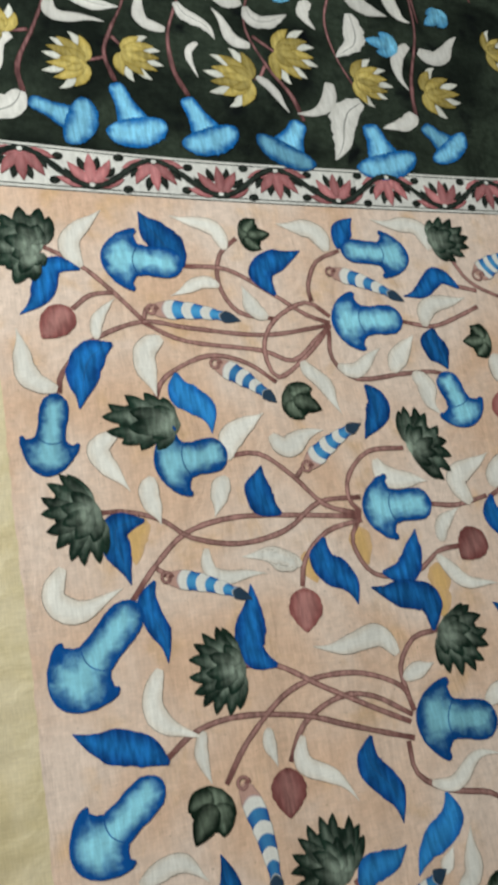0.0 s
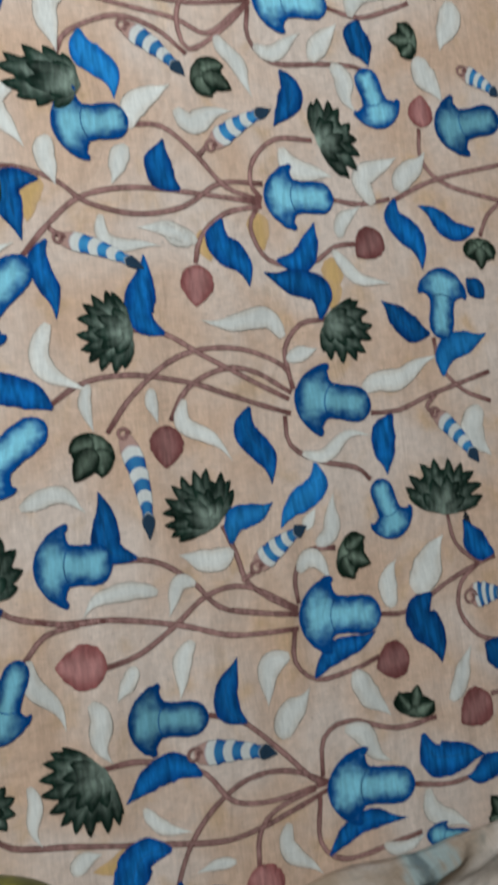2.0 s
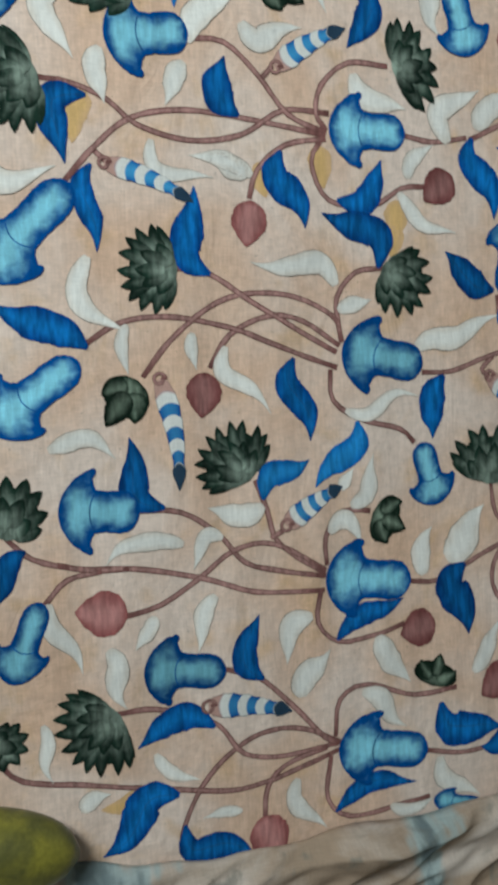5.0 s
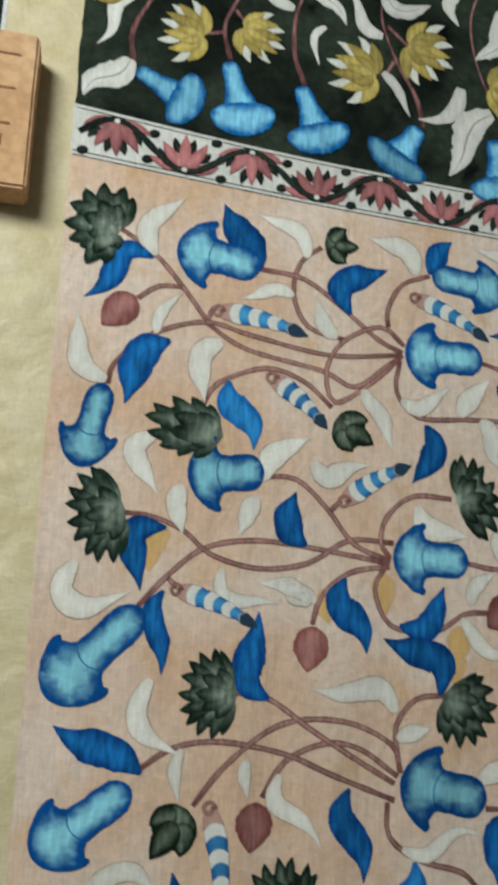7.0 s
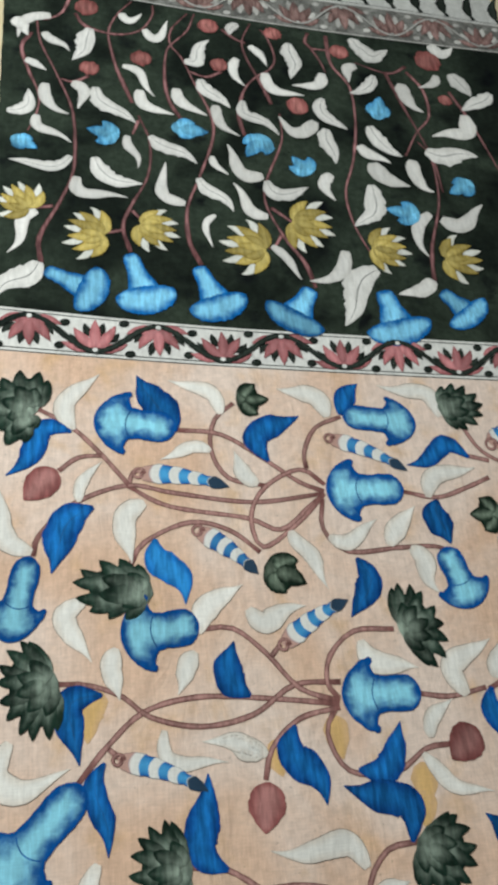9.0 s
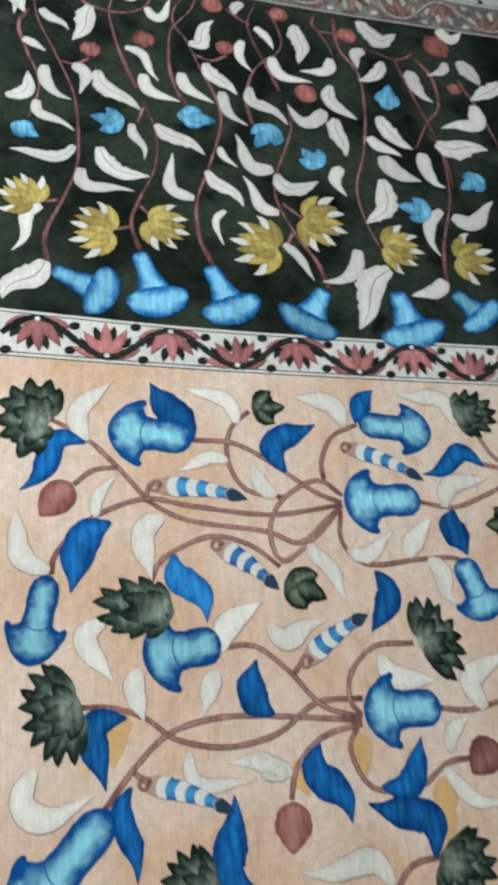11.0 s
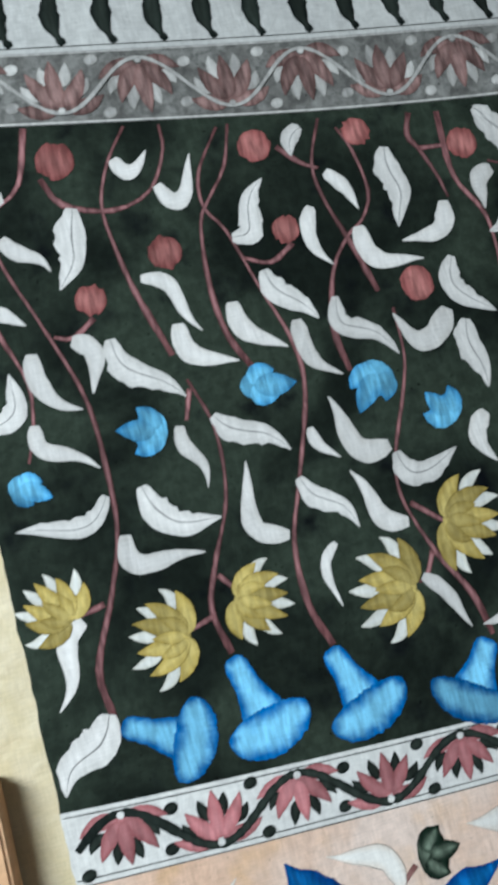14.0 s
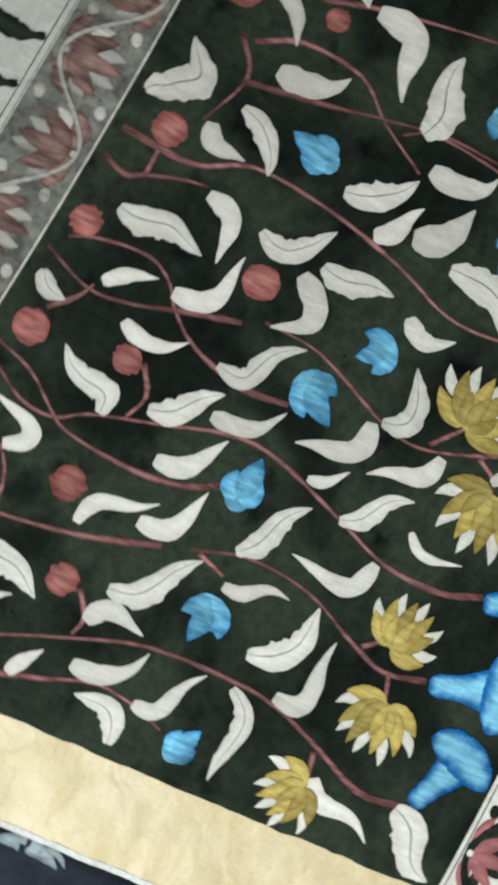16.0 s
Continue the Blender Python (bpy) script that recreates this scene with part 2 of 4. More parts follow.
def crumple_mat():
    m, nt, b = shader("faded_shaded_cloth_back", 0.9)
    n1, n2, n3 = noisy(nt, (1, 1.4, 1), 6, 5, 0.6), noisy(nt, (1.6, 1, 1), 5.5, 4, 0.4), noisy(nt, (1, 1, 1), 26, 5, 0.6)
    # Brown and darkest tones paint fold shade into the faded pink and blue-grey.
    col = mix(nt, ramp(nt, n1, 0.40, 0.62), (0.36, 0.26, 0.185), (0.60, 0.50, 0.43))
    col = mix(nt, ramp(nt, n2, 0.50, 0.58, 0, 0.8), col, (0.34, 0.43, 0.43))
    col = mix(nt, ramp(nt, n2, 0.58, 0.64, 0, 0.8), col, (0.10, 0.13, 0.14))
    col = mix(nt, ramp(nt, n3, 0.56, 0.72, 0, 0.55), col, (0.17, 0.17, 0.145))
    col = gain(nt, col, threads(nt, b, 0.4))
    nt.links.new(col, b.inputs["Base Color"])
    return m


M_CRUMPLE = crumple_mat()


# ================= mesh helpers =================
def part(name, bm, material, parent=None, label=""):
    me = bpy.data.meshes.new(name)
    bm.to_mesh(me)
    bm.free()
    me.materials.append(material)
    ob = new(name, me)
    ob.parent = parent
    return tagged(ob, label)


def smooth(ob):
    for p in ob.data.polygons:
        p.use_smooth = True
    return ob


def lay(x, y):
    """Height of the spread cloth: slack waves, stronger along the gold edge."""
    z = 0.0016 * math.sin(9 * x + 4 * y) * math.sin(7 * y - 3 * x) + 0.0008 * math.sin(23 * y + 11 * x)
    slack = min(1.0, max(0.0, (-y - 0.45) / 0.5))
    z += slack * (0.0055 * noise.noise((x * 15, y * 4.5, 7.0)) + 0.002 * noise.noise((x * 34, y * 9, 2.0)))
    k = min(1.0, max(0.0, -x / 0.04))
    return z + 0.002 + k * (0.0036 * noise.noise((x * 14, y * 20, 3.1)) + 0.0022 * noise.noise((x * 26 + 14 * y, y * 46, 1.1)))


COLS = (-1.0, -0.8, -0.4, 0.0, 0.4, 0.8, 1.0)


def strip(name, spine, widths, material, z, label="", bow=None, scallop=0.0, parent=None):
    """A brushed shape: rows across a spine, dyed on the cloth z metres above its weave."""
    ph, edge = random.uniform(0, 6), random.choice((-1.0, 1.0))
    bm = bmesh.new()
    layer = bm.loops.layers.uv.new("UVMap")
    n, rows, uvs = len(spine), [], {}
    run = [0.0]
    for p, q in zip(spine, spine[1:]):
        run.append(run[-1] + max(1e-7, (q - p).length))
    run = [q / run[-1] for q in run]
    for i in range(n):
        a, b = spine[max(0, i - 1)], spine[min(n - 1, i + 1)]
        t = (b - a).normalized()
        s = Vector((-t.y, t.x))
        row = []
        for c in COLS:
            w = widths[i] * (1 + (scallop * (math.sin(i * 1.3 + ph) + 0.6 * math.sin(i * 2.3)) if c == edge else 0))
            p = spine[i] + s * (c * w)
            if bow:
                p += t * (bow(run[i]) * c * c)
            v = bm.verts.new((p.x, p.y, lay(p.x, p.y) + z))
            uvs[v] = ((c + 1) / 2, run[i])
            row.append(v)
        rows.append(row)
    for a, b in zip(rows, rows[1:]):
        for j in range(len(COLS) - 1):
            f = bm.faces.new((a[j + 1], a[j], b[j], b[j + 1]))
            for lp in f.loops:
                lp[layer].uv = uvs[lp.vert]
    bm.normal_update()
    if sum(f.normal.z for f in bm.faces) < 0:
        bmesh.ops.reverse_faces(bm, faces=bm.faces)
    return part(name, bm, material, parent or saree, label)


def arc(a, m, b, n=16):
    a, m, b = Vector(a), Vector(m), Vector(b)
    c = 2 * m - (a + b) / 2
    return [a * (1 - s) ** 2 + c * (2 * s * (1 - s)) + b * s * s for s in (i / (n - 1) for i in range(n))]


def round_arc(a, m, b, n=24):
    """Points of the circle through three places, or of a line where they lie straight."""
    a, m, b = Vector(a), Vector(m), Vector(b)
    p, q = m - a, b - a
    d = 2 * (p.x * q.y - p.y * q.x)
    if abs(d) < 0.02 * q.length_squared:
        return arc(a, m, b, n)
    c = a + Vector((q.y * p.length_squared - p.y * q.length_squared, p.x * q.length_squared - q.x * p.length_squared)) / d
    t0, tm, t1 = (math.atan2(v.y - c.y, v.x - c.x) for v in (a, m, b))
    if d > 0:
        tm, t1 = t0 + (tm - t0) % (2 * math.pi), t0 + (t1 - t0) % (2 * math.pi)
    else:
        tm, t1 = t0 - (t0 - tm) % (2 * math.pi), t0 - (t0 - t1) % (2 * math.pi)
    r = (a - c).length
    return [c + Vector((math.cos(t0 + (t1 - t0) * i / (n - 1)), math.sin(t0 + (t1 - t0) * i / (n - 1)))) * r for i in range(n)]


def line(a, b, n=14):
    a, b = Vector(a), Vector(b)
    return [a.lerp(b, i / (n - 1)) for i in range(n)]


def spline(pts, step=0.012):
    p = [Vector(q) for q in pts]
    p = [2 * p[0] - p[1]] + p + [2 * p[-1] - p[-2]]
    out = []
    for i in range(1, len(p) - 2):
        k = max(3, int((p[i + 1] - p[i]).length / step))
        for j in range(k):
            t = j / k
            out.append(0.5 * (2 * p[i] + (p[i + 1] - p[i - 1]) * t + (2 * p[i - 1] - 5 * p[i] + 4 * p[i + 1] - p[i + 2]) * t * t + (3 * p[i] - p[i - 1] - 3 * p[i + 1] + p[i + 2]) * t ** 3))
    return out + [p[-2]]


def profile(n, *knots):
    """Widths at n rows from (place, width) knots."""
    xs, ys = [k[0] for k in knots], [k[1] for k in knots]
    return [float(np.interp(i / (n - 1), xs, ys)) for i in range(n)]


def bulge(n, half, a, b):
    """Widths that swell as s^a and close as (1-s)^b, half wide at the most."""
    peak = a / (a + b)
    top = peak ** a * (1 - peak) ** b
    return [half * ((i / (n - 1)) ** a) * (1 - i / (n - 1)) ** b / top for i in range(n)]


def shaky(ws, amount=0.07):
    return [w * (1 + random.uniform(-amount, amount)) for w in ws]


# ================= painted motifs =================
def leaf(name, pts, width, material, z, shape, scallop=0.0):
    """A brushed leaf along a curve through four places, from its root to its tip."""
    sp = spline([(pts[i], pts[i + 1]) for i in range(0, 8, 2)], 0.004)
    n, chord = len(sp), sp[-1] - sp[0]
    side = Vector((-chord.y, chord.x))
    turn = 1 if side.dot(sp[n * 2 // 5] - sp[0].lerp(sp[-1], 0.4)) > 0 else -1
    sp = [p + side * (turn * 0.05 * math.sin(2 * math.pi * i / (n - 1))) for i, p in enumerate(sp)]
    for _ in range(12):
        sp = [sp[0]] + [(a + b * 2 + c) / 4 for a, b, c in zip(sp, sp[1:], sp[2:])] + [sp[-1]]
    ws = [k * width * 0.5 for k in profile(n, *shape)]
    a, b = random.uniform(0, 6), random.uniform(12, 20)
    ws = [w * (1 + 0.05 * math.sin(a + b * i / n)) for i, w in enumerate(ws)]
    return strip(name, sp, shaky([max(w, 0.0005) for w in ws], 0.025), material, z, scallop=scallop)


SCIMITAR = ((0, 0.30), (0.05, 0.55), (0.15, 0.86), (0.30, 1.0), (0.46, 1.0), (0.60, 0.84), (0.72, 0.58), (0.83, 0.32), (0.93, 0.12), (1, 0.03))
BLADE = ((0, 0.34), (0.07, 0.62), (0.22, 0.95), (0.42, 1.0), (0.60, 0.84), (0.76, 0.58), (0.89, 0.32), (1, 0.05))
SICKLE = ((0, 0.50), (0.06, 0.78), (0.18, 1.0), (0.38, 1.0), (0.55, 0.84), (0.70, 0.58), (0.84, 0.34), (0.94, 0.18), (1, 0.06))
LOBED = ((0, 0.12), (0.08, 0.40), (0.20, 0.78), (0.34, 1.0), (0.50, 1.0), (0.64, 0.88), (0.76, 0.60), (0.87, 0.30), (0.95, 0.13), (1, 0.03))


def leaf_blue(*p):
    leaf("blue_leaf", p[:8], p[8] * 1.06, M_BLUE, 0.0009, LOBED, 0.03)


def leaf_light(*p):
    leaf("light_blue_leaf", p[:8], p[8] * 1.06, M_LIGHT, 0.0009, LOBED, 0.03)


def leaf_white(*p):
    if p[3] > 0.03:
        leaf("white_leaf", p[:8], p[8] * 0.96, M_WHITE_D, 0.0008, SICKLE, 0.02)
    else:
        leaf("white_leaf", p[:8], p[8] * 1.06, M_WHITE, 0.0008, SCIMITAR)


def leaf_vein(*p):
    leaf("veined_white_leaf", p[:8], p[8] * 0.98, M_VEINED, 0.0008, BLADE, 0.09)


def ochre(x0, y0, x1, y1, x2, y2, w):
    a, b, c = Vector((x0, y0)), Vector((x1, y1)), Vector((x2, y2))
    p, q = a.lerp(b, 0.7), b.lerp(c, 0.3)
    leaf("ochre_wash", (*a, *p, *q, *c), w * 1.3, M_OCHRE, 0.0004, BLADE)


def stem(*pts):
    sp = spline(pts)
    strip("stem", sp, shaky([0.0033] * len(sp), 0.12), M_STEM, 0.0006)


def vine(*pts):
    sp = spline(pts)
    n = len(sp)
    strip("vine", sp, shaky([0.0014 + 0.0024 * (1 - i / n) * (0.8 + 0.3 * math.sin(i * 0.35)) for i in range(n)], 0.18), M_VINE, 0.0006)


def eased(a, b, n):
    """A line whose rows crowd towards both ends, for round caps."""
    return [a.lerp(b, 0.5 - 0.5 * math.cos(math.pi * i / (n - 1))) for i in range(n)]


def along(sp, *knots):
    total = (sp[-1] - sp[0]).length
    return [float(np.interp((p - sp[0]).length / total, [k[0] for k in knots], [k[1] for k in knots])) for p in sp]


CAP = ((0, 0.10), (0.01, 0.34), (0.03, 0.56), (0.07, 0.78), (0.12, 0.93), (0.19, 1.0), (0.25, 0.95), (0.31, 0.78), (0.37, 0.60), (0.45, 0.50), (0.58, 0.47), (0.75, 0.50), (0.86, 0.47), (0.93, 0.37), (0.98, 0.20), (1, 0.05))
NECK = ((0, 0.20), (0.03, 0.38), (0.15, 0.48), (0.4, 0.52), (0.7, 0.80), (1, 1.0))
CUP = ((0, 0.06), (0.03, 0.30), (0.10, 0.58), (0.22, 0.84), (0.38, 0.98), (0.5, 1.0), (0.62, 0.98), (0.78, 0.84), (0.90, 0.58), (0.97, 0.30), (1, 0.06))


def fringe(ws, amount=0.05):
    return [w * (1 + random.uniform(-amount, amount) * (1 if i % 2 else -0.4)) for i, w in enumerate(ws)]


def trumpet(x0, y0, x1, y1, w):
    a, b = Vector((x0, y0)), Vector((x1, y1))
    sp = eased(a, b, 44)
    length = (b - a).length
    ws = [k * w * 0.53 for k in along(sp, *CAP)]
    tilt = random.uniform(0.8, 1.2)
    ob = strip("blue_flower", sp, fringe(ws, 0.03), M_TRUMPET, 0.0012, bow=lambda s: tilt * 0.18 * length * (float(np.interp(s, [k[0] for k in CAP], [k[1] for k in CAP])) ** 2 if s < 0.30 else max(0.0, 0.45 - s) * 3.0))
    side = (b - a).orthogonal().normalized() * w * 0.21
    strip("throat_line", arc(a.lerp(b, 0.43) + side, a.lerp(b, 0.38), a.lerp(b, 0.43) - side, 10), [0.0007] * 10, M_BLUE, 0.0014, parent=ob)


def bell(x0, y0, x1, y1, w):
    """A funnel neck opening into a wide, fringed cup."""
    a, b = Vector((x0, y0)), Vector((x1, y1))
    ax = b - a
    length = ax.length
    side = Vector((-ax.y, ax.x)).normalized()
    lean = random.uniform(-0.05, 0.05)
    sp = round_arc(a + ax * (0.66 + lean) + side * w * 0.50, a + ax * 0.775, a + ax * (0.66 - lean) - side * w * 0.50, 44)
    ob = strip("bell_flower", sp, fringe([k * length * 0.225 for k in profile(44, *CUP)], 0.07), M_BELL, 0.0014)
    sp = line(a, a + ax * 0.74, 24)
    strip("neck", sp, fringe([k * w * 0.30 for k in profile(24, *NECK)], 0.04), M_BELL, 0.0012, parent=ob)


def fan(owner, base, tip, w, count, material, z, spread=100, reach=1.0, thick=1.25, start=0.12, name="petal", gather=1.0):
    base, tip = Vector(base), Vector(tip)
    ax = tip - base
    side = Vector((-ax.y, ax.x)).normalized() * (w / 2)
    mid = base + ax * 0.42
    order = sorted(range(count), key=lambda i: -abs(i - (count - 1) / 2))
    for k, i in enumerate(order):
        a = radians(-spread + 2 * spread * i / max(1, count - 1)) * random.uniform(0.96, 1.04)
        end = mid + (ax * 0.58 * math.cos(a) * reach if math.cos(a) > 0 else ax * 0.40 * math.cos(a)) + side * math.sin(a) * reach
        root = base.lerp(mid, gather * (0.5 + 0.4 * math.cos(a))).lerp(end, start)
        d = end - root
        wide = (w + ax.length) / max(count, 3) * 0.36 * thick
        m = root.lerp(end, 0.5) + Vector((-d.y, d.x)) * random.uniform(-0.08, 0.08)
        ws = [max(0.0005, q) for q in bulge(12, wide, 0.45, 0.7)]
        strip(name, arc(root, m, end, 12), shaky(ws, 0.05), material, z + 0.00004 * k, parent=owner)


def star(owner, base, tip, w, count, material, z, spread, near=0.0, far=1.0, plump=0.2, name="petal"):
    """Petals that all spring from one base and reach an oval rim, the middle ones on top."""
    ax = tip - base
    side = Vector((-ax.y, ax.x)).normalized() * (w / 2)
    order = sorted(range(count), key=lambda i: -abs(i - (count - 1) / 2))
    for k, i in enumerate(order):
        q = radians(-spread + 2 * spread * i / max(1, count - 1)) + random.uniform(-0.05, 0.05)
        d = (ax * math.cos(q) + side * math.sin(q)) * random.uniform(0.95, 1.05)
        root, end = base + d * near, base + d * far
        m = root.lerp(end, 0.5) + Vector((-d.y, d.x)) * (0.10 * math.sin(q) + random.uniform(-0.03, 0.03))
        ws = [max(0.0005, v) for v in bulge(14, plump * ax.length, 0.6, 0.9)]
        strip(name, arc(root, m, end, 14), shaky(ws, 0.05), material, z + 0.00005 * k, parent=owner)


def blob(name, a, b, w, material, z, parent=None, label=""):
    a, b = Vector(a), Vector(b)
    ws = [w * 0.5 * math.sqrt(max(0.0004, 1 - (2 * i / 15 - 1) ** 2)) for i in range(16)]
    return strip(name, line(a, b, 16), shaky(ws, 0.03), material, z, label, parent=parent)


def lotus(x0, y0, x1, y1, w, n):
    a, b = Vector((x0, y0)), Vector((x1, y1))
    body = blob("green_lotus", a, a.lerp(b, 0.82), w * 0.74, M_GREEN, 0.0011)
    fan(body, a, b, w, n, M_GREEN, 0.0013, 112, 1.02, 1.55, gather=0.7)
    fan(body, a, a.lerp(b, 0.72), w * 0.58, max(3, n // 2), M_GREEN, 0.0018, 85, 1.0, 1.2, gather=0.5)


def pod(x0, y0, x1, y1, w, n):
    a, b = Vector((x0, y0)), Vector((x1, y1))
    body = blob("green_pod", a, a.lerp(b, 0.74), w * 0.95, M_PODG, 0.0011)
    star(body, a.lerp(b, 0.2), b, w, 3, M_PODG, 0.0013, 56, 0.10, 1.0, 0.30)


def bud(x0, y0, x1, y1, r):
    c, t = Vector((x0, y0)), Vector((x1, y1))
    d = (t - c).normalized()
    n = 16
    ws = [r * k for k in profile(n, (0, 0.12), (0.06, 0.5), (0.2, 0.88), (0.4, 1.0), (0.6, 0.92), (0.8, 0.6), (0.95, 0.2), (1, 0.05))]
    strip("rose_bud", line(c - d * r, t, n), shaky(ws, 0.05), M_ROSE, 0.0010)


def berry(x0, y0, r):
    c = Vector((x0, y0))
    d = Vector((math.cos(x0 * 40), math.sin(x0 * 40))) * r
    ws = [r * math.sqrt(max(0.02, 1 - (2 * i / 11 - 1) ** 2)) for i in range(12)]
    strip("red_berry", line(c - d, c + d, 12), shaky(ws, 0.13), M_BERRY, 0.0009)


def striped(x0, y0, x1, y1, w):
    a, b = Vector((x0, y0)), Vector((x1, y1))
    n = 24
    bend = (b - a).orthogonal() * 0.05
    ws = [k * w * 0.5 for k in profile(n, (0, 0.35), (0.05, 0.75), (0.12, 0.95), (0.25, 1.0), (0.5, 0.82), (0.72, 0.58), (0.76, 0.46), (0.82, 0.66), (0.9, 0.5), (1, 0.05))]
    ws = [q * (1 + 0.10 * abs(math.sin(i / 23 * 4.75 * 2 * math.pi / 2 + 1.4)) - 0.05) for i, q in enumerate(ws)]
    ob = strip("striped_bud", arc(a, a.lerp(b, 0.5) + bend, b, n), shaky(ws, 0.05), M_STRIPED, 0.0010)
    r = w * 0.32
    ring = [a + Vector((math.cos(q), math.sin(q))) * r * (1 - q / 14) for q in (i * 0.5 for i in range(15))]
    strip("curl", ring, [0.0020] * 15, M_STEM, 0.0014, parent=ob)


def small_blue(x0, y0, x1, y1, w):
    a, b = Vector((x0, y0)), Vector((x1, y1))
    body = blob("small_blue_flower", a, a.lerp(b, 0.66), w * 0.80, M_SMALL, 0.0010)
    star(body, a.lerp(b, 0.12), b, w, 3, M_SMALL, 0.0012, 52, 0.15, 1.0, 0.24)


def yellow(x0, y0, x1, y1, w, n):
    a, b = Vector((x0, y0)), Vector((x1, y1))
    body = blob("yellow_lotus", a.lerp(b, -0.04), a.lerp(b, 0.45), w * 0.34, M_YELLOW, 0.0011)
    star(body, a, b, w, n - 4, M_PETALW, 0.0009, 62, 0.5, 1.06, 0.105, "white_petal")
    star(body, a, b, w * 0.90, n - 3, M_YELLOW, 0.0013, 76, 0.03, 0.98, 0.165)
    star(body, a, b, w * 0.8, 3, M_YELLOW, 0.0018, 40, 0.06, 0.66, 0.12)


# ================= setting =================
def box_mesh(x0, x1, y0, y1, z0, z1):
    bm = bmesh.new()
    bmesh.ops.create_cube(bm, size=1, matrix=Matrix.LocRotScale(((x0 + x1) / 2, (y0 + y1) / 2, (z0 + z1) / 2), None, (x1 - x0, y1 - y0, z1 - z0)))
    return bm


def setting(name, x0, x1, y0, y1, z0, z1, material, label):
    return tagged(part(name, box_mesh(x0, x1, y0, y1, z0, z1), material), label, "structure", kind="structure")


setting("floor", -3, 3.2, -4, 4, -0.2, -0.004, M_FLOOR, "dark slate-grey floor under the spread cloth")
# Walls and ceiling are out of view, added to enclose the light.
setting("unseen_wall_west", -3.15, -3, -4, 4, -0.2, 2.7, M_WALL, "unseen plain off-white wall, added to close the room")
setting("unseen_wall_east", 3.2, 3.35, -4, 4, -0.2, 2.7, M_WALL, "unseen plain off-white wall, added to close the room")
setting("unseen_wall_north", -3.15, 3.35, 4, 4.15, -0.2, 2.7, M_WALL, "unseen plain off-white wall, added to close the room")
setting("unseen_wall_south", -3.15, 3.35, -4.15, -4, -0.2, 2.7, M_WALL, "unseen plain off-white wall, added to close the room")
setting("ceiling", -3.15, 3.35, -4.15, 4.15, 2.7, 2.85, M_WALL, "unseen plain off-white ceiling, added to close the room")


# ================= the spread cloth =================
RIGHT = 0.985
GOLD = -0.098


def band_low(x):
    return 0.001 - 0.082 * x + 0.030 * x * x


def band_high(x):
    return 0.076 - 0.105 * x + 0.055 * x * x


def grey_low(x):
    return 0.803 - 0.135 * x + 0.060 * x * x


def grey_high(x):
    return 0.882 - 0.090 * x + 0.020 * x * x


def white_high(x):
    return 1.010 - 0.110 * x


def field(name, x0, x1, low, high, material, label, nx, ny, z=0.0):
    """A stretch of cloth between two lines across its width, turned down a little at the rim."""
    bm = bmesh.new()
    rows = []
    for i in range(nx + 1):
        x = x0 + (x1 - x0) * i / nx
        a, b = low(x), high(x)
        row = []
        for j in range(ny + 1):
            y = a + (b - a) * j / ny
            xx = x + (0.0022 * noise.noise((y * 60, 0.5, 0)) if x == 0 and x1 == RIGHT else 0)
            row.append(bm.verts.new((xx, y, lay(xx, y) + z)))
        rows.append(row)
    for a, b in zip(rows, rows[1:]):
        for j in range(ny):
            bm.faces.new((a[j], b[j], b[j + 1], a[j + 1]))
    return smooth(part(name, bm, material, saree, label))


saree = tagged(new("saree"), "hand-painted cotton saree spread flat, peach and black with gold border", "saree")
field("peach_field", 0, RIGHT, lambda x: -1.47, band_low, M_PEACH, "peach cotton ground", 200, 160)
field("lotus_band", 0, RIGHT, band_low, band_high, M_BAND, "off-white border band", 110, 8)
field("dark_panel", 0, RIGHT, band_high, grey_low, M_DARK, "black-green dyed end panel", 110, 70)
field("grey_band", 0, RIGHT, grey_low, grey_high, M_GREYB, "grey border band", 110, 8)
field("white_panel", 0, RIGHT, grey_high, white_high, M_TOPW, "unpainted white strip", 110, 12)
field("end_panel", 0, RIGHT, white_high, lambda x: 1.35, M_TEAL, "blue-grey painted end", 60, 30)
field("gold_border", GOLD, 0.006, lambda x: -1.47, lambda x: 1.35, M_GOLD, "crinkled pale gold tissue border", 25, 420, -0.0005)
field("gold_border", RIGHT - 0.006, RIGHT + 0.098, lambda x: -1.47, lambda x: 1.35, M_GOLD, "crinkled pale gold tissue border", 20, 300, -0.0008)
field("selvedge", GOLD - 0.006, GOLD, lambda x: -1.47, lambda x: 1.35, M_SELV, "white selvedge", 2, 200)


def rule(fn, x0, x1, off, w, material, z=0.0007):
    """A thin ruled line that follows one of the bands."""
    n = 60
    xs = [x0 + (x1 - x0) * i / (n - 1) for i in range(n)]
    strip("ruled_line", [Vector((x, fn(x) + off)) for x in xs], shaky([w] * n, 0.15), material, z)


rule(band_low, 0.002, 0.982, 0.007, 0.0006, M_INK)
rule(band_low, 0.002, 0.982, 0.001, 0.0006, M_INK)
rule(band_high, 0.002, 0.982, -0.005, 0.0006, M_INK)
rule(grey_low, 0.002, 0.982, 0.002, 0.0012, M_CHALK)
rule(grey_high, 0.002, 0.982, -0.002, 0.0012, M_CHALK)
rule(grey_high, 0.002, 0.982, 0.006, 0.0005, M_INK)


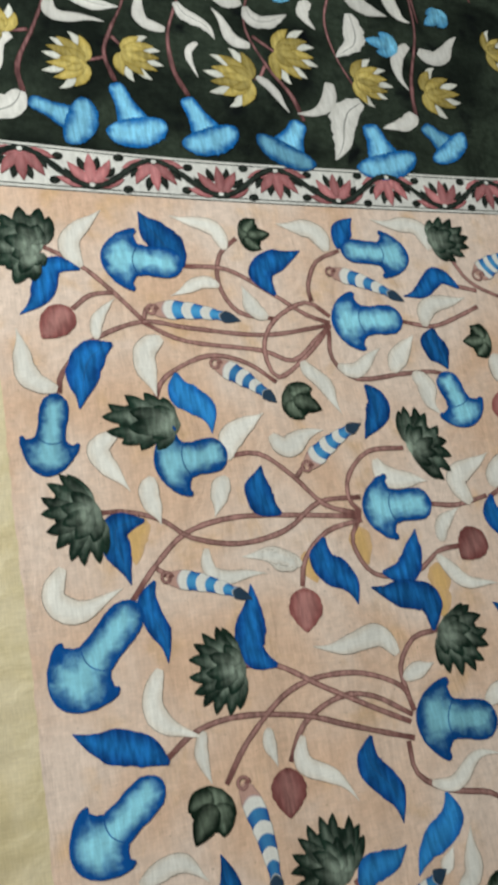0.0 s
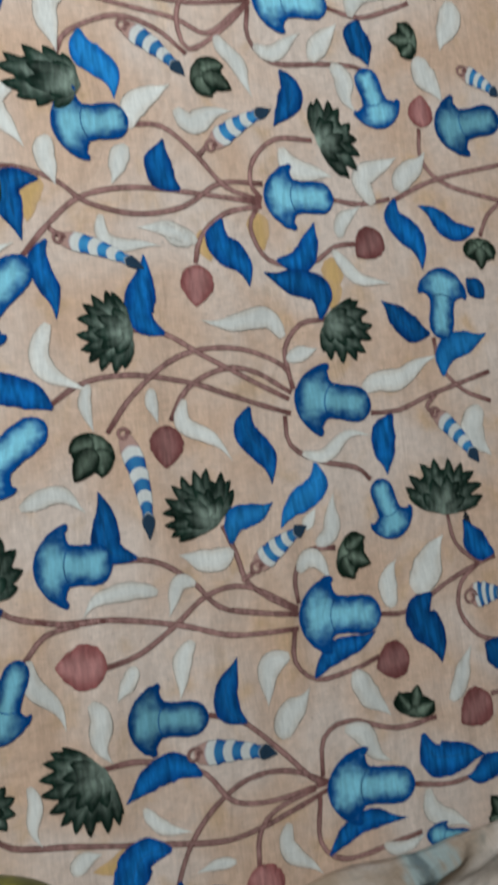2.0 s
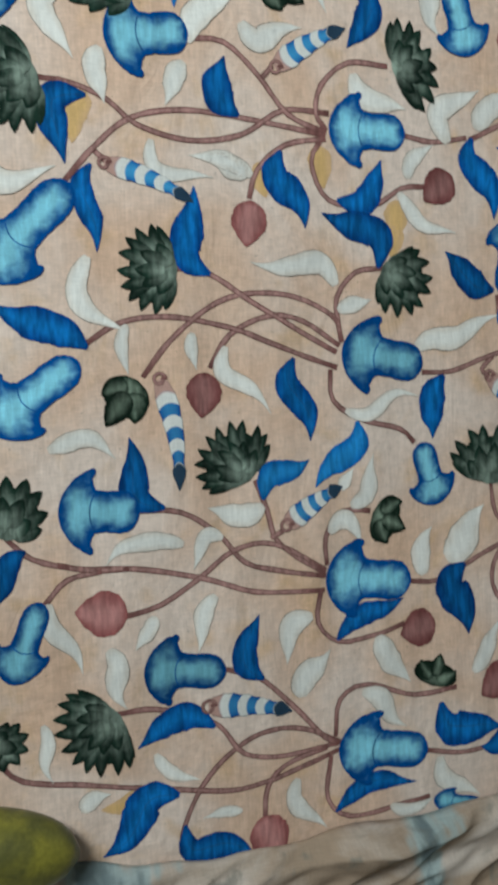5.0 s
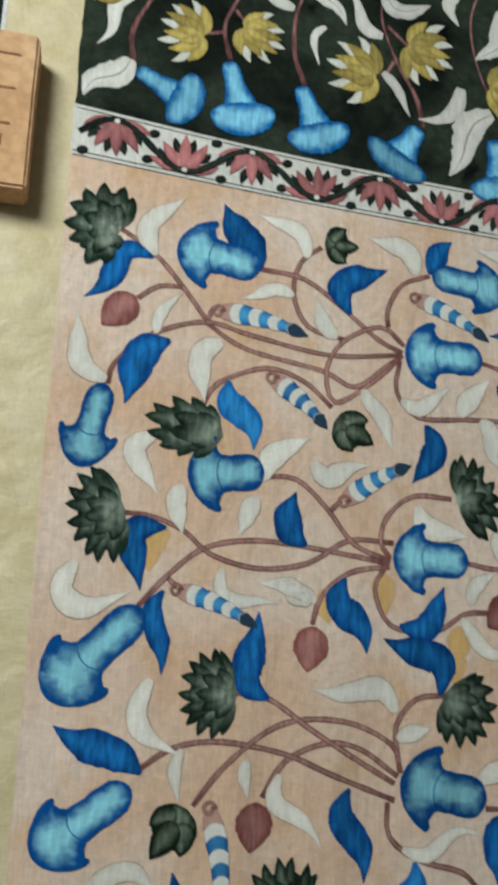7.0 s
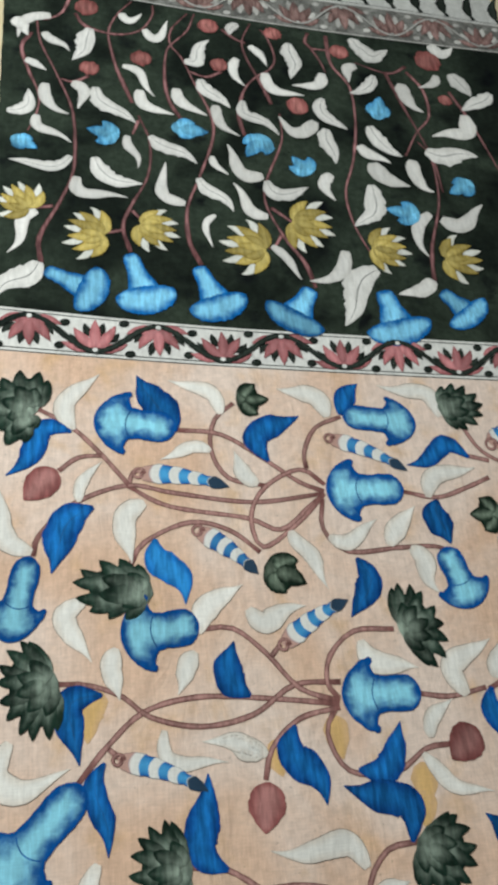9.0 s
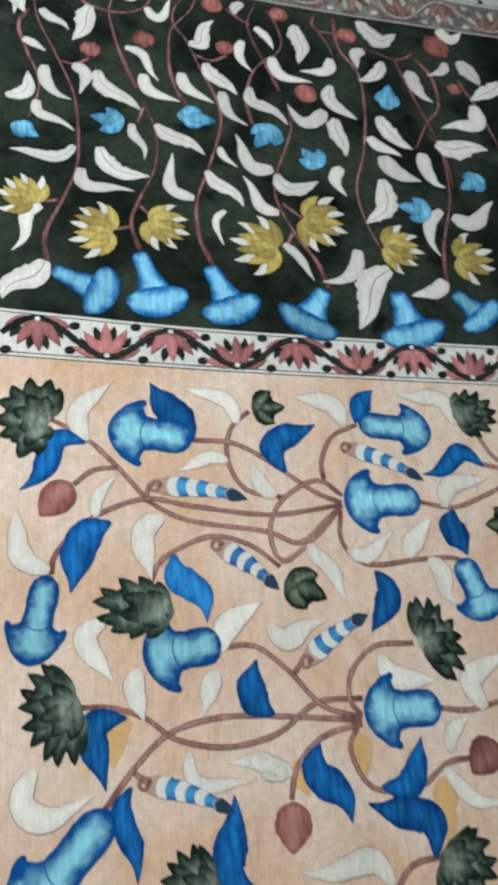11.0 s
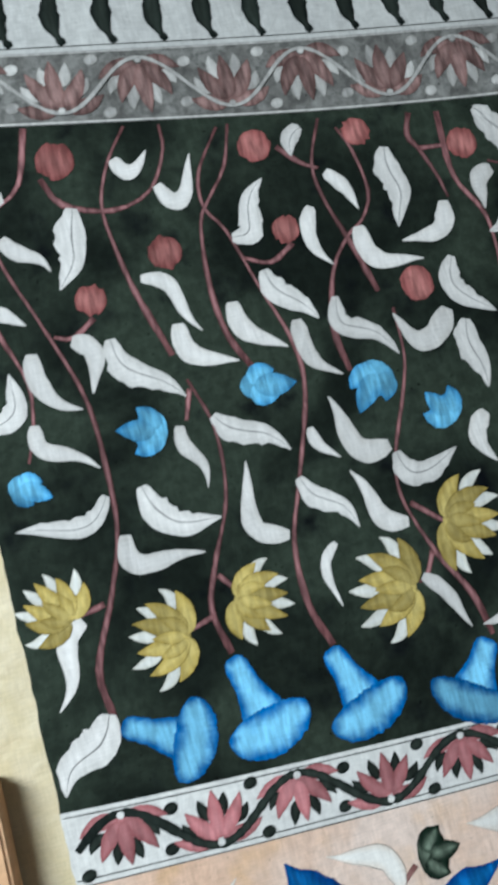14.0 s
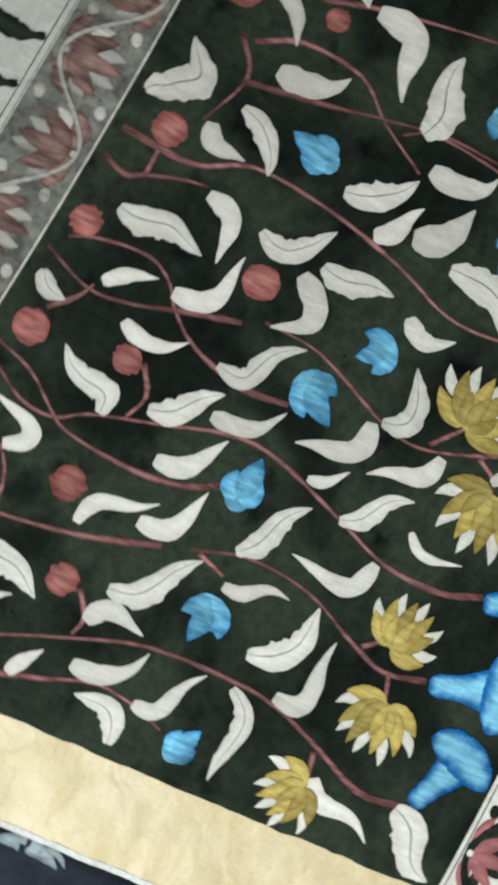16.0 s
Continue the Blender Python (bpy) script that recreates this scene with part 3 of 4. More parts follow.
def band_motifs(low, high, x0, pitch, count, petal_mat, leaf_mat, vine_mat, dot_mat, width):
    """Lotuses alternately hanging and rising, with a waving vine, leaflets and dots."""
    pts = []
    for i in range(count * 8):
        x = x0 - pitch * 0.9 + i * pitch / 8
        if x < 0.004 or x > 0.98:
            continue
        h = high(x) - low(x)
        ph = (x - x0) / pitch
        pts.append((x, (low(x) + high(x)) / 2 + h * 0.36 * math.cos(math.pi * ph)))
    sp = spline(pts, 0.006)
    strip("band_vine", sp, shaky([width] * len(sp), 0.2), vine_mat, 0.0021)
    for i in range(count):
        x = x0 + i * pitch
        if x > 0.955:
            break
        h = high(x) - low(x)
        sgn = -1 if i % 2 == 0 else 1
        base = Vector((x, (low(x) + high(x)) / 2 - sgn * h * 0.28))
        tip = base + Vector((0, sgn * h * 0.66))
        body = blob("band_lotus", base, base.lerp(tip, 0.35), h * 0.2, petal_mat, 0.0010)
        star(body, base, tip, pitch * 0.98, 4, leaf_mat, 0.0009, 56, 0.45, 0.96, 0.12, "leaflet")
        star(body, base, tip, pitch * 1.02, 5, petal_mat, 0.0011, 80, 0.05, 0.98, 0.165)
        blob("eye", base - Vector((0.004, sgn * 0.004)), base + Vector((0.004, -sgn * 0.004)), 0.007, dot_mat, 0.0022, body)
        for q in (-0.46, 0.46):
            c = Vector((x + q * pitch, (low(x) + high(x)) / 2 + sgn * h * 0.32))
            if c.x > 0.008:
                blob("dot", c - Vector((0.0075, 0.002)), c + Vector((0.0075, 0.002)), 0.012, vine_mat, 0.0009, body)


band_motifs(band_low, band_high, 0.057, 0.0925, 13, M_PINK, M_INK, M_INK, M_BAND, 0.0042)
band_motifs(grey_low, grey_high, 0.070, 0.0955, 12, M_PINKG, M_CHALK, M_CHALK, M_CHALK, 0.0022)


def drop(x):
    """Dark comma-shaped drops over the grey band."""
    y = grey_high(x) + 0.008
    sp = arc((x, y), (x - 0.008, y + 0.040), (x + 0.012, y + 0.086), 18)
    ws = [0.0115 * k for k in profile(18, (0, 0.35), (0.08, 0.45), (0.13, 0.25), (0.25, 0.7), (0.45, 1.0), (0.65, 0.75), (0.85, 0.3), (1, 0.05))]
    strip("dark_drop", sp, shaky(ws, 0.12), M_INK, 0.0008)


for k in range(20):
    drop(0.012 + 0.0575 * k)

# ---- painted flowers, leaves and stems ----
leaf_blue(0.257, -0.130, 0.239, -0.098, 0.224, -0.063, 0.207, -0.040, 0.045)
leaf_blue(0.116, -0.129, 0.082, -0.125, 0.062, -0.160, 0.032, -0.194, 0.031)
leaf_blue(0.490, -0.323, 0.502, -0.350, 0.495, -0.378, 0.470, -0.403, 0.034)
leaf_blue(0.144, -0.241, 0.119, -0.256, 0.096, -0.285, 0.091, -0.328, 0.042)
leaf_blue(0.328, -0.492, 0.308, -0.475, 0.300, -0.452, 0.313, -0.425, 0.036)
leaf_blue(0.385, -0.178, 0.371, -0.145, 0.388, -0.123, 0.437, -0.107, 0.037)
leaf_blue(0.499, -0.105, 0.511, -0.082, 0.517, -0.061, 0.535, -0.052, 0.030)
leaf_blue(0.688, -0.176, 0.655, -0.155, 0.625, -0.174, 0.588, -0.187, 0.029)
leaf_blue(0.624, -0.242, 0.617, -0.265, 0.623, -0.289, 0.631, -0.308, 0.039)
leaf_blue(0.151, -0.479, 0.115, -0.484, 0.111, -0.513, 0.124, -0.555, 0.033)
leaf_blue(0.152, -0.554, 0.142, -0.581, 0.148, -0.616, 0.154, -0.651, 0.026)
leaf_blue(0.285, -0.676, 0.260, -0.658, 0.259, -0.617, 0.269, -0.575, 0.036)
leaf_blue(0.379, -0.530, 0.372, -0.560, 0.396, -0.589, 0.406, -0.621, 0.037)
leaf_blue(0.137, -0.759, 0.106, -0.743, 0.066, -0.720, 0.036, -0.708, 0.036)
leaf_blue(0.386, -0.777, 0.378, -0.809, 0.396, -0.840, 0.403, -0.880, 0.034)
leaf_blue(0.450, -0.586, 0.486, -0.586, 0.505, -0.564, 0.512, -0.535, 0.032)
leaf_blue(0.502, -0.669, 0.505, -0.633, 0.476, -0.615, 0.429, -0.602, 0.038)
leaf_blue(0.644, -0.502, 0.639, -0.525, 0.665, -0.561, 0.674, -0.605, 0.036)
leaf_blue(0.773, -0.546, 0.730, -0.546, 0.701, -0.525, 0.680, -0.512, 0.030)
leaf_blue(0.672, -0.697, 0.638, -0.684, 0.616, -0.668, 0.600, -0.647, 0.037)
leaf_blue(0.771, -0.650, 0.760, -0.636, 0.751, -0.625, 0.745, -0.619, 0.028)
leaf_blue(0.593, -0.806, 0.578, -0.831, 0.571, -0.857, 0.574, -0.887, 0.036)
leaf_blue(0.216, -0.947, 0.184, -0.930, 0.180, -0.896, 0.178, -0.862, 0.032)
leaf_blue(0.732, -1.017, 0.703, -1.001, 0.692, -0.977, 0.687, -0.964, 0.036)
leaf_blue(0.617, -1.056, 0.595, -1.078, 0.608, -1.111, 0.618, -1.151, 0.044)
leaf_blue(0.429, -1.135, 0.448, -1.121, 0.477, -1.102, 0.524, -1.091, 0.027)
leaf_blue(0.328, -1.168, 0.308, -1.148, 0.304, -1.121, 0.326, -1.088, 0.031)
leaf_blue(0.264, -1.219, 0.234, -1.204, 0.198, -1.205, 0.169, -1.229, 0.033)
leaf_blue(0.216, -1.294, 0.180, -1.295, 0.155, -1.324, 0.122, -1.351, 0.041)
leaf_blue(0.221, -1.332, 0.230, -1.363, 0.270, -1.369, 0.310, -1.401, 0.032)
leaf_blue(0.418, -1.357, 0.447, -1.342, 0.486, -1.324, 0.534, -1.339, 0.026)
leaf_blue(0.573, -1.237, 0.583, -1.267, 0.621, -1.282, 0.665, -1.286, 0.044)
leaf_blue(0.701, -1.301, 0.674, -1.303, 0.652, -1.310, 0.632, -1.308, 0.033)
leaf_light(0.222, -0.287, 0.227, -0.315, 0.249, -0.340, 0.256, -0.375, 0.037)
leaf_light(0.684, -0.759, 0.694, -0.730, 0.725, -0.710, 0.766, -0.702, 0.035)
leaf_light(0.467, -0.859, 0.464, -0.887, 0.431, -0.915, 0.406, -0.938, 0.032)
leaf_light(0.338, -0.948, 0.348, -0.919, 0.376, -0.912, 0.400, -0.903, 0.030)
leaf_white(0.118, -0.126, 0.108, -0.089, 0.124, -0.060, 0.155, -0.038, 0.027)
leaf_white(0.323, -0.103, 0.311, -0.069, 0.285, -0.054, 0.251, -0.047, 0.023)
leaf_white(0.479, -0.109, 0.467, -0.076, 0.439, -0.064, 0.409, -0.061, 0.030)
leaf_white(0.656, -0.108, 0.644, -0.073, 0.618, -0.062, 0.565, -0.054, 0.027)
leaf_white(0.305, -0.160, 0.285, -0.154, 0.260, -0.159, 0.234, -0.172, 0.019)
leaf_white(0.367, -0.212, 0.348, -0.196, 0.340, -0.177, 0.337, -0.161, 0.023)
leaf_white(0.125, -0.233, 0.130, -0.205, 0.137, -0.188, 0.156, -0.174, 0.016)
leaf_white(0.067, -0.300, 0.037, -0.281, 0.026, -0.251, 0.025, -0.214, 0.027)
leaf_white(0.211, -0.236, 0.189, -0.250, 0.181, -0.284, 0.191, -0.319, 0.030)
leaf_white(0.456, -0.291, 0.480, -0.300, 0.506, -0.287, 0.529, -0.268, 0.022)
leaf_white(0.611, -0.238, 0.623, -0.211, 0.652, -0.196, 0.694, -0.192, 0.027)
leaf_white(0.269, -0.413, 0.282, -0.384, 0.305, -0.362, 0.331, -0.353, 0.030)
leaf_white(0.335, -0.385, 0.352, -0.404, 0.378, -0.393, 0.411, -0.385, 0.028)
leaf_white(0.132, -0.364, 0.108, -0.381, 0.116, -0.410, 0.139, -0.440, 0.027)
leaf_white(0.169, -0.425, 0.162, -0.446, 0.164, -0.468, 0.171, -0.487, 0.025)
leaf_white(0.265, -0.435, 0.251, -0.456, 0.245, -0.471, 0.240, -0.485, 0.024)
leaf_white(0.477, -0.433, 0.486, -0.455, 0.516, -0.469, 0.549, -0.472, 0.029)
leaf_white(0.608, -0.510, 0.595, -0.474, 0.626, -0.452, 0.657, -0.440, 0.030)
leaf_white(0.541, -0.307, 0.556, -0.286, 0.569, -0.263, 0.588, -0.250, 0.028)
leaf_white(0.404, -0.281, 0.405, -0.300, 0.433, -0.321, 0.445, -0.364, 0.023)
leaf_white(0.570, -0.311, 0.588, -0.330, 0.587, -0.354, 0.602, -0.377, 0.028)
leaf_white(0.047, -0.524, 0.032, -0.553, 0.060, -0.580, 0.114, -0.557, 0.028)
leaf_white(0.341, -0.561, 0.314, -0.549, 0.294, -0.537, 0.265, -0.540, 0.021)
leaf_white(0.222, -0.524, 0.219, -0.543, 0.237, -0.563, 0.294, -0.565, 0.018)
leaf_white(0.337, -0.558, 0.317, -0.553, 0.304, -0.544, 0.283, -0.541, 0.025)
leaf_white(0.549, -0.557, 0.551, -0.540, 0.562, -0.525, 0.586, -0.513, 0.020)
leaf_white(0.535, -0.574, 0.553, -0.590, 0.573, -0.620, 0.618, -0.624, 0.019)
leaf_white(0.444, -0.690, 0.426, -0.667, 0.388, -0.665, 0.334, -0.662, 0.027)
leaf_white(0.143, -0.656, 0.131, -0.691, 0.139, -0.722, 0.182, -0.741, 0.024)
leaf_white(0.446, -0.721, 0.460, -0.715, 0.475, -0.711, 0.491, -0.708, 0.020)
leaf_white(0.552, -0.770, 0.575, -0.751, 0.617, -0.757, 0.681, -0.729, 0.029)
leaf_white(0.183, -0.733, 0.176, -0.751, 0.175, -0.774, 0.182, -0.790, 0.015)
leaf_white(0.260, -0.744, 0.256, -0.757, 0.258, -0.774, 0.262, -0.787, 0.016)
leaf_white(0.300, -0.761, 0.296, -0.789, 0.321, -0.809, 0.352, -0.844, 0.021)
leaf_white(0.452, -0.845, 0.486, -0.848, 0.517, -0.830, 0.556, -0.832, 0.018)
leaf_white(0.087, -0.872, 0.108, -0.868, 0.139, -0.858, 0.162, -0.886, 0.021)
leaf_white(0.454, -0.965, 0.475, -0.955, 0.483, -0.932, 0.488, -0.901, 0.023)
leaf_white(0.338, -0.955, 0.321, -0.963, 0.294, -0.964, 0.268, -0.952, 0.028)
leaf_white(0.236, -0.992, 0.190, -0.987, 0.159, -0.984, 0.144, -1.008, 0.021)
leaf_white(0.285, -0.990, 0.266, -0.982, 0.256, -0.995, 0.247, -1.024, 0.019)
leaf_white(0.423, -0.997, 0.437, -0.981, 0.457, -0.986, 0.468, -1.015, 0.024)
leaf_white(0.556, -1.065, 0.553, -1.034, 0.556, -1.013, 0.571, -1.003, 0.027)
leaf_white(0.589, -1.046, 0.611, -1.027, 0.633, -1.002, 0.650, -0.980, 0.044)
leaf_white(0.738, -0.808, 0.722, -0.829, 0.722, -0.857, 0.747, -0.879, 0.036)
leaf_white(0.442, -0.945, 0.446, -0.935, 0.453, -0.928, 0.460, -0.918, 0.016)
leaf_white(0.273, -1.058, 0.260, -1.075, 0.252, -1.094, 0.248, -1.124, 0.022)
leaf_white(0.078, -1.044, 0.082, -1.074, 0.097, -1.097, 0.111, -1.131, 0.021)
leaf_white(0.197, -1.073, 0.190, -1.089, 0.180, -1.102, 0.172, -1.110, 0.019)
leaf_white(0.141, -1.106, 0.150, -1.123, 0.147, -1.152, 0.159, -1.178, 0.025)
leaf_white(0.396, -1.099, 0.369, -1.108, 0.361, -1.127, 0.360, -1.156, 0.029)
leaf_white(0.379, -1.201, 0.382, -1.180, 0.399, -1.162, 0.419, -1.145, 0.033)
leaf_white(0.485, -1.136, 0.498, -1.156, 0.504, -1.180, 0.529, -1.203, 0.030)
leaf_white(0.461, -1.207, 0.487, -1.221, 0.497, -1.240, 0.522, -1.261, 0.026)
leaf_white(0.571, -1.311, 0.575, -1.338, 0.602, -1.361, 0.631, -1.377, 0.025)
leaf_white(0.063, -1.184, 0.067, -1.207, 0.063, -1.231, 0.071, -1.252, 0.016)
leaf_white(0.190, -1.240, 0.207, -1.263, 0.218, -1.276, 0.244, -1.281, 0.016)
leaf_white(0.103, -1.293, 0.107, -1.279, 0.120, -1.275, 0.135, -1.277, 0.021)
leaf_white(0.369, -1.304, 0.363, -1.324, 0.374, -1.350, 0.406, -1.376, 0.022)
leaf_white(0.294, -1.330, 0.280, -1.331, 0.265, -1.324, 0.243, -1.329, 0.014)
leaf_white(0.497, -1.365, 0.518, -1.376, 0.541, -1.377, 0.560, -1.366, 0.017)
lotus(0.532, -0.425, 0.592, -0.405, 0.116, 10)
lotus(0.656, -0.093, 0.730, -0.086, 0.080, 9)
lotus(0.509, -0.666, 0.571, -0.709, 0.095, 10)
lotus(0.322, -0.923, 0.276, -0.861, 0.102, 12)
lotus(0.655, -0.953, 0.672, -0.876, 0.124, 11)
lotus(0.150, -1.183, 0.087, -1.225, 0.117, 12)
lotus(0.069, -0.100, 0.013, -0.056, 0.106, 8)
lotus(0.061, -0.099, 0.031, -0.149, 0.046, 5)
lotus(0.216, -0.360, 0.118, -0.341, 0.077, 9)
lotus(0.100, -0.459, 0.034, -0.479, 0.117, 11)
lotus(0.245, -0.670, 0.176, -0.671, 0.101, 11)
pod(0.347, -0.079, 0.394, -0.079, 0.059, 5)
pod(0.362, -0.330, 0.416, -0.354, 0.060, 4)
pod(0.192, -0.797, 0.154, -0.847, 0.058, 5)
pod(0.484, -0.977, 0.532, -1.001, 0.067, 5)
pod(0.560, -1.213, 0.576, -1.172, 0.069, 5)
pod(0.694, -1.386, 0.666, -1.344, 0.050, 5)
leaf_white(0.070, 0.668, 0.086, 0.648, 0.103, 0.640, 0.114, 0.623, 0.019)
leaf_white(0.207, 0.735, 0.215, 0.716, 0.230, 0.716, 0.245, 0.739, 0.019)
leaf_white(0.248, 0.698, 0.259, 0.675, 0.279, 0.682, 0.292, 0.727, 0.020)
leaf_white(0.206, 0.597, 0.231, 0.587, 0.244, 0.560, 0.259, 0.527, 0.018)
leaf_white(0.415, 0.643, 0.407, 0.615, 0.406, 0.589, 0.425, 0.572, 0.019)
leaf_white(0.299, 0.552, 0.304, 0.523, 0.323, 0.501, 0.349, 0.490, 0.024)
leaf_white(0.442, 0.680, 0.452, 0.665, 0.466, 0.654, 0.471, 0.629, 0.018)
leaf_white(0.575, 0.621, 0.566, 0.591, 0.544, 0.581, 0.513, 0.583, 0.024)
leaf_white(0.465, 0.610, 0.470, 0.582, 0.486, 0.561, 0.533, 0.558, 0.024)
leaf_white(0.545, 0.495, 0.523, 0.469, 0.497, 0.463, 0.479, 0.502, 0.029)
leaf_white(0.366, 0.518, 0.370, 0.494, 0.372, 0.463, 0.403, 0.446, 0.021)
leaf_white(0.234, 0.540, 0.238, 0.509, 0.261, 0.491, 0.291, 0.486, 0.024)
leaf_white(0.118, 0.544, 0.136, 0.534, 0.140, 0.513, 0.128, 0.484, 0.023)
leaf_white(0.040, 0.594, 0.052, 0.587, 0.064, 0.581, 0.076, 0.570, 0.017)
leaf_white(0.647, 0.650, 0.626, 0.642, 0.624, 0.624, 0.625, 0.602, 0.024)
leaf_white(0.074, 0.539, 0.077, 0.503, 0.087, 0.477, 0.114, 0.470, 0.022)
leaf_white(0.061, 0.464, 0.061, 0.440, 0.085, 0.427, 0.117, 0.405, 0.019)
leaf_white(0.126, 0.330, 0.125, 0.305, 0.146, 0.295, 0.204, 0.292, 0.023)
leaf_white(0.209, 0.430, 0.211, 0.405, 0.223, 0.388, 0.224, 0.358, 0.017)
leaf_white(0.298, 0.287, 0.265, 0.303, 0.260, 0.340, 0.270, 0.376, 0.022)
leaf_white(0.350, 0.396, 0.352, 0.377, 0.364, 0.364, 0.376, 0.356, 0.014)
leaf_white(0.435, 0.357, 0.409, 0.356, 0.389, 0.378, 0.379, 0.425, 0.027)
leaf_white(0.434, 0.268, 0.408, 0.279, 0.395, 0.307, 0.382, 0.339, 0.023)
leaf_white(0.346, 0.266, 0.331, 0.250, 0.326, 0.222, 0.336, 0.198, 0.012)
leaf_white(0.433, 0.206, 0.450, 0.184, 0.466, 0.165, 0.474, 0.138, 0.017)
leaf_white(0.557, 0.368, 0.541, 0.348, 0.540, 0.328, 0.556, 0.309, 0.023)
leaf_white(0.065, 0.254, 0.046, 0.237, 0.040, 0.203, 0.022, 0.172, 0.021)
leaf_white(0.620, 0.443, 0.632, 0.425, 0.650, 0.415, 0.673, 0.404, 0.025)
leaf_white(0.638, 0.402, 0.649, 0.377, 0.670, 0.356, 0.699, 0.351, 0.037)
leaf_white(0.732, 0.612, 0.735, 0.576, 0.739, 0.548, 0.762, 0.538, 0.031)
leaf_white(0.810, 0.646, 0.801, 0.623, 0.784, 0.610, 0.765, 0.606, 0.020)
leaf_white(0.845, 0.541, 0.837, 0.493, 0.811, 0.486, 0.766, 0.477, 0.035)
leaf_white(0.716, 0.415, 0.716, 0.375, 0.722, 0.346, 0.743, 0.342, 0.029)
leaf_white(0.742, 0.280, 0.766, 0.269, 0.794, 0.278, 0.829, 0.319, 0.032)
leaf_white(0.724, 0.291, 0.697, 0.257, 0.686, 0.222, 0.703, 0.197, 0.023)
leaf_white(0.814, 0.732, 0.828, 0.712, 0.841, 0.706, 0.863, 0.731, 0.029)
leaf_white(0.557, 0.202, 0.539, 0.155, 0.517, 0.135, 0.487, 0.137, 0.026)
leaf_white(0.699, 0.150, 0.678, 0.128, 0.656, 0.119, 0.634, 0.117, 0.029)
leaf_vein(0.151, 0.688, 0.137, 0.660, 0.143, 0.627, 0.119, 0.601, 0.034)
leaf_vein(0.317, 0.624, 0.337, 0.625, 0.346, 0.657, 0.367, 0.685, 0.029)
leaf_vein(0.427, 0.738, 0.411, 0.730, 0.405, 0.718, 0.408, 0.705, 0.022)
leaf_vein(0.343, 0.581, 0.353, 0.556, 0.373, 0.534, 0.392, 0.514, 0.030)
leaf_vein(0.521, 0.698, 0.511, 0.673, 0.529, 0.638, 0.513, 0.600, 0.033)
leaf_vein(0.417, 0.535, 0.417, 0.504, 0.445, 0.488, 0.474, 0.455, 0.025)
leaf_vein(0.567, 0.554, 0.559, 0.528, 0.573, 0.498, 0.604, 0.480, 0.028)
leaf_vein(0.564, 0.478, 0.561, 0.448, 0.565, 0.421, 0.569, 0.394, 0.032)
leaf_vein(0.158, 0.538, 0.166, 0.510, 0.185, 0.489, 0.224, 0.460, 0.030)
leaf_vein(0.645, 0.728, 0.656, 0.715, 0.665, 0.697, 0.675, 0.681, 0.026)
leaf_vein(0.013, 0.470, 0.034, 0.474, 0.051, 0.489, 0.047, 0.523, 0.026)
leaf_vein(0.116, 0.375, 0.096, 0.355, 0.063, 0.349, 0.019, 0.359, 0.022)
leaf_vein(0.154, 0.376, 0.166, 0.349, 0.190, 0.322, 0.230, 0.324, 0.032)
leaf_vein(0.247, 0.433, 0.267, 0.415, 0.293, 0.401, 0.323, 0.377, 0.028)
leaf_vein(0.324, 0.345, 0.338, 0.321, 0.359, 0.306, 0.377, 0.276, 0.025)
leaf_vein(0.440, 0.347, 0.447, 0.324, 0.477, 0.315, 0.511, 0.336, 0.029)
leaf_vein(0.068, 0.157, 0.049, 0.131, 0.023, 0.116, 0.010, 0.090, 0.041)
leaf_vein(0.647, 0.492, 0.661, 0.458, 0.672, 0.432, 0.698, 0.422, 0.033)
leaf_vein(0.626, 0.349, 0.622, 0.316, 0.621, 0.280, 0.582, 0.256, 0.039)
leaf_vein(0.648, 0.720, 0.670, 0.701, 0.686, 0.677, 0.721, 0.706, 0.040)
leaf_vein(0.677, 0.628, 0.661, 0.596, 0.640, 0.573, 0.622, 0.574, 0.026)
leaf_vein(0.844, 0.655, 0.853, 0.635, 0.862, 0.614, 0.872, 0.596, 0.038)
leaf_vein(0.916, 0.609, 0.883, 0.582, 0.856, 0.557, 0.843, 0.554, 0.033)
leaf_vein(0.746, 0.440, 0.778, 0.431, 0.812, 0.434, 0.847, 0.434, 0.043)
leaf_vein(0.606, 0.167, 0.568, 0.129, 0.544, 0.081, 0.533, 0.052, 0.047)
yellow(0.053, 0.259, 0.015, 0.298, 0.091, 9)
yellow(0.166, 0.212, 0.107, 0.224, 0.113, 9)
yellow(0.224, 0.236, 0.279, 0.214, 0.098, 9)
yellow(0.420, 0.197, 0.352, 0.208, 0.126, 9)
yellow(0.476, 0.260, 0.540, 0.237, 0.126, 9)
yellow(0.606, 0.211, 0.669, 0.204, 0.107, 9)
bell(0.078, 0.142, 0.168, 0.095, 0.084)
bell(0.204, 0.178, 0.237, 0.068, 0.090)
bell(0.309, 0.158, 0.348, 0.059, 0.093)
bell(0.487, 0.121, 0.438, 0.042, 0.101)
bell(0.608, 0.123, 0.628, 0.019, 0.115)
small_blue(0.022, 0.410, 0.064, 0.386, 0.034)
small_blue(0.195, 0.425, 0.144, 0.440, 0.060)
small_blue(0.284, 0.457, 0.347, 0.450, 0.039)
small_blue(0.451, 0.450, 0.413, 0.400, 0.056)
small_blue(0.519, 0.365, 0.491, 0.407, 0.058)
small_blue(0.664, 0.509, 0.679, 0.568, 0.039)
small_blue(0.704, 0.283, 0.646, 0.296, 0.053)
small_blue(0.822, 0.371, 0.772, 0.341, 0.042)
berry(0.145, 0.743, 0.021)
berry(0.368, 0.724, 0.019)
berry(0.492, 0.722, 0.017)
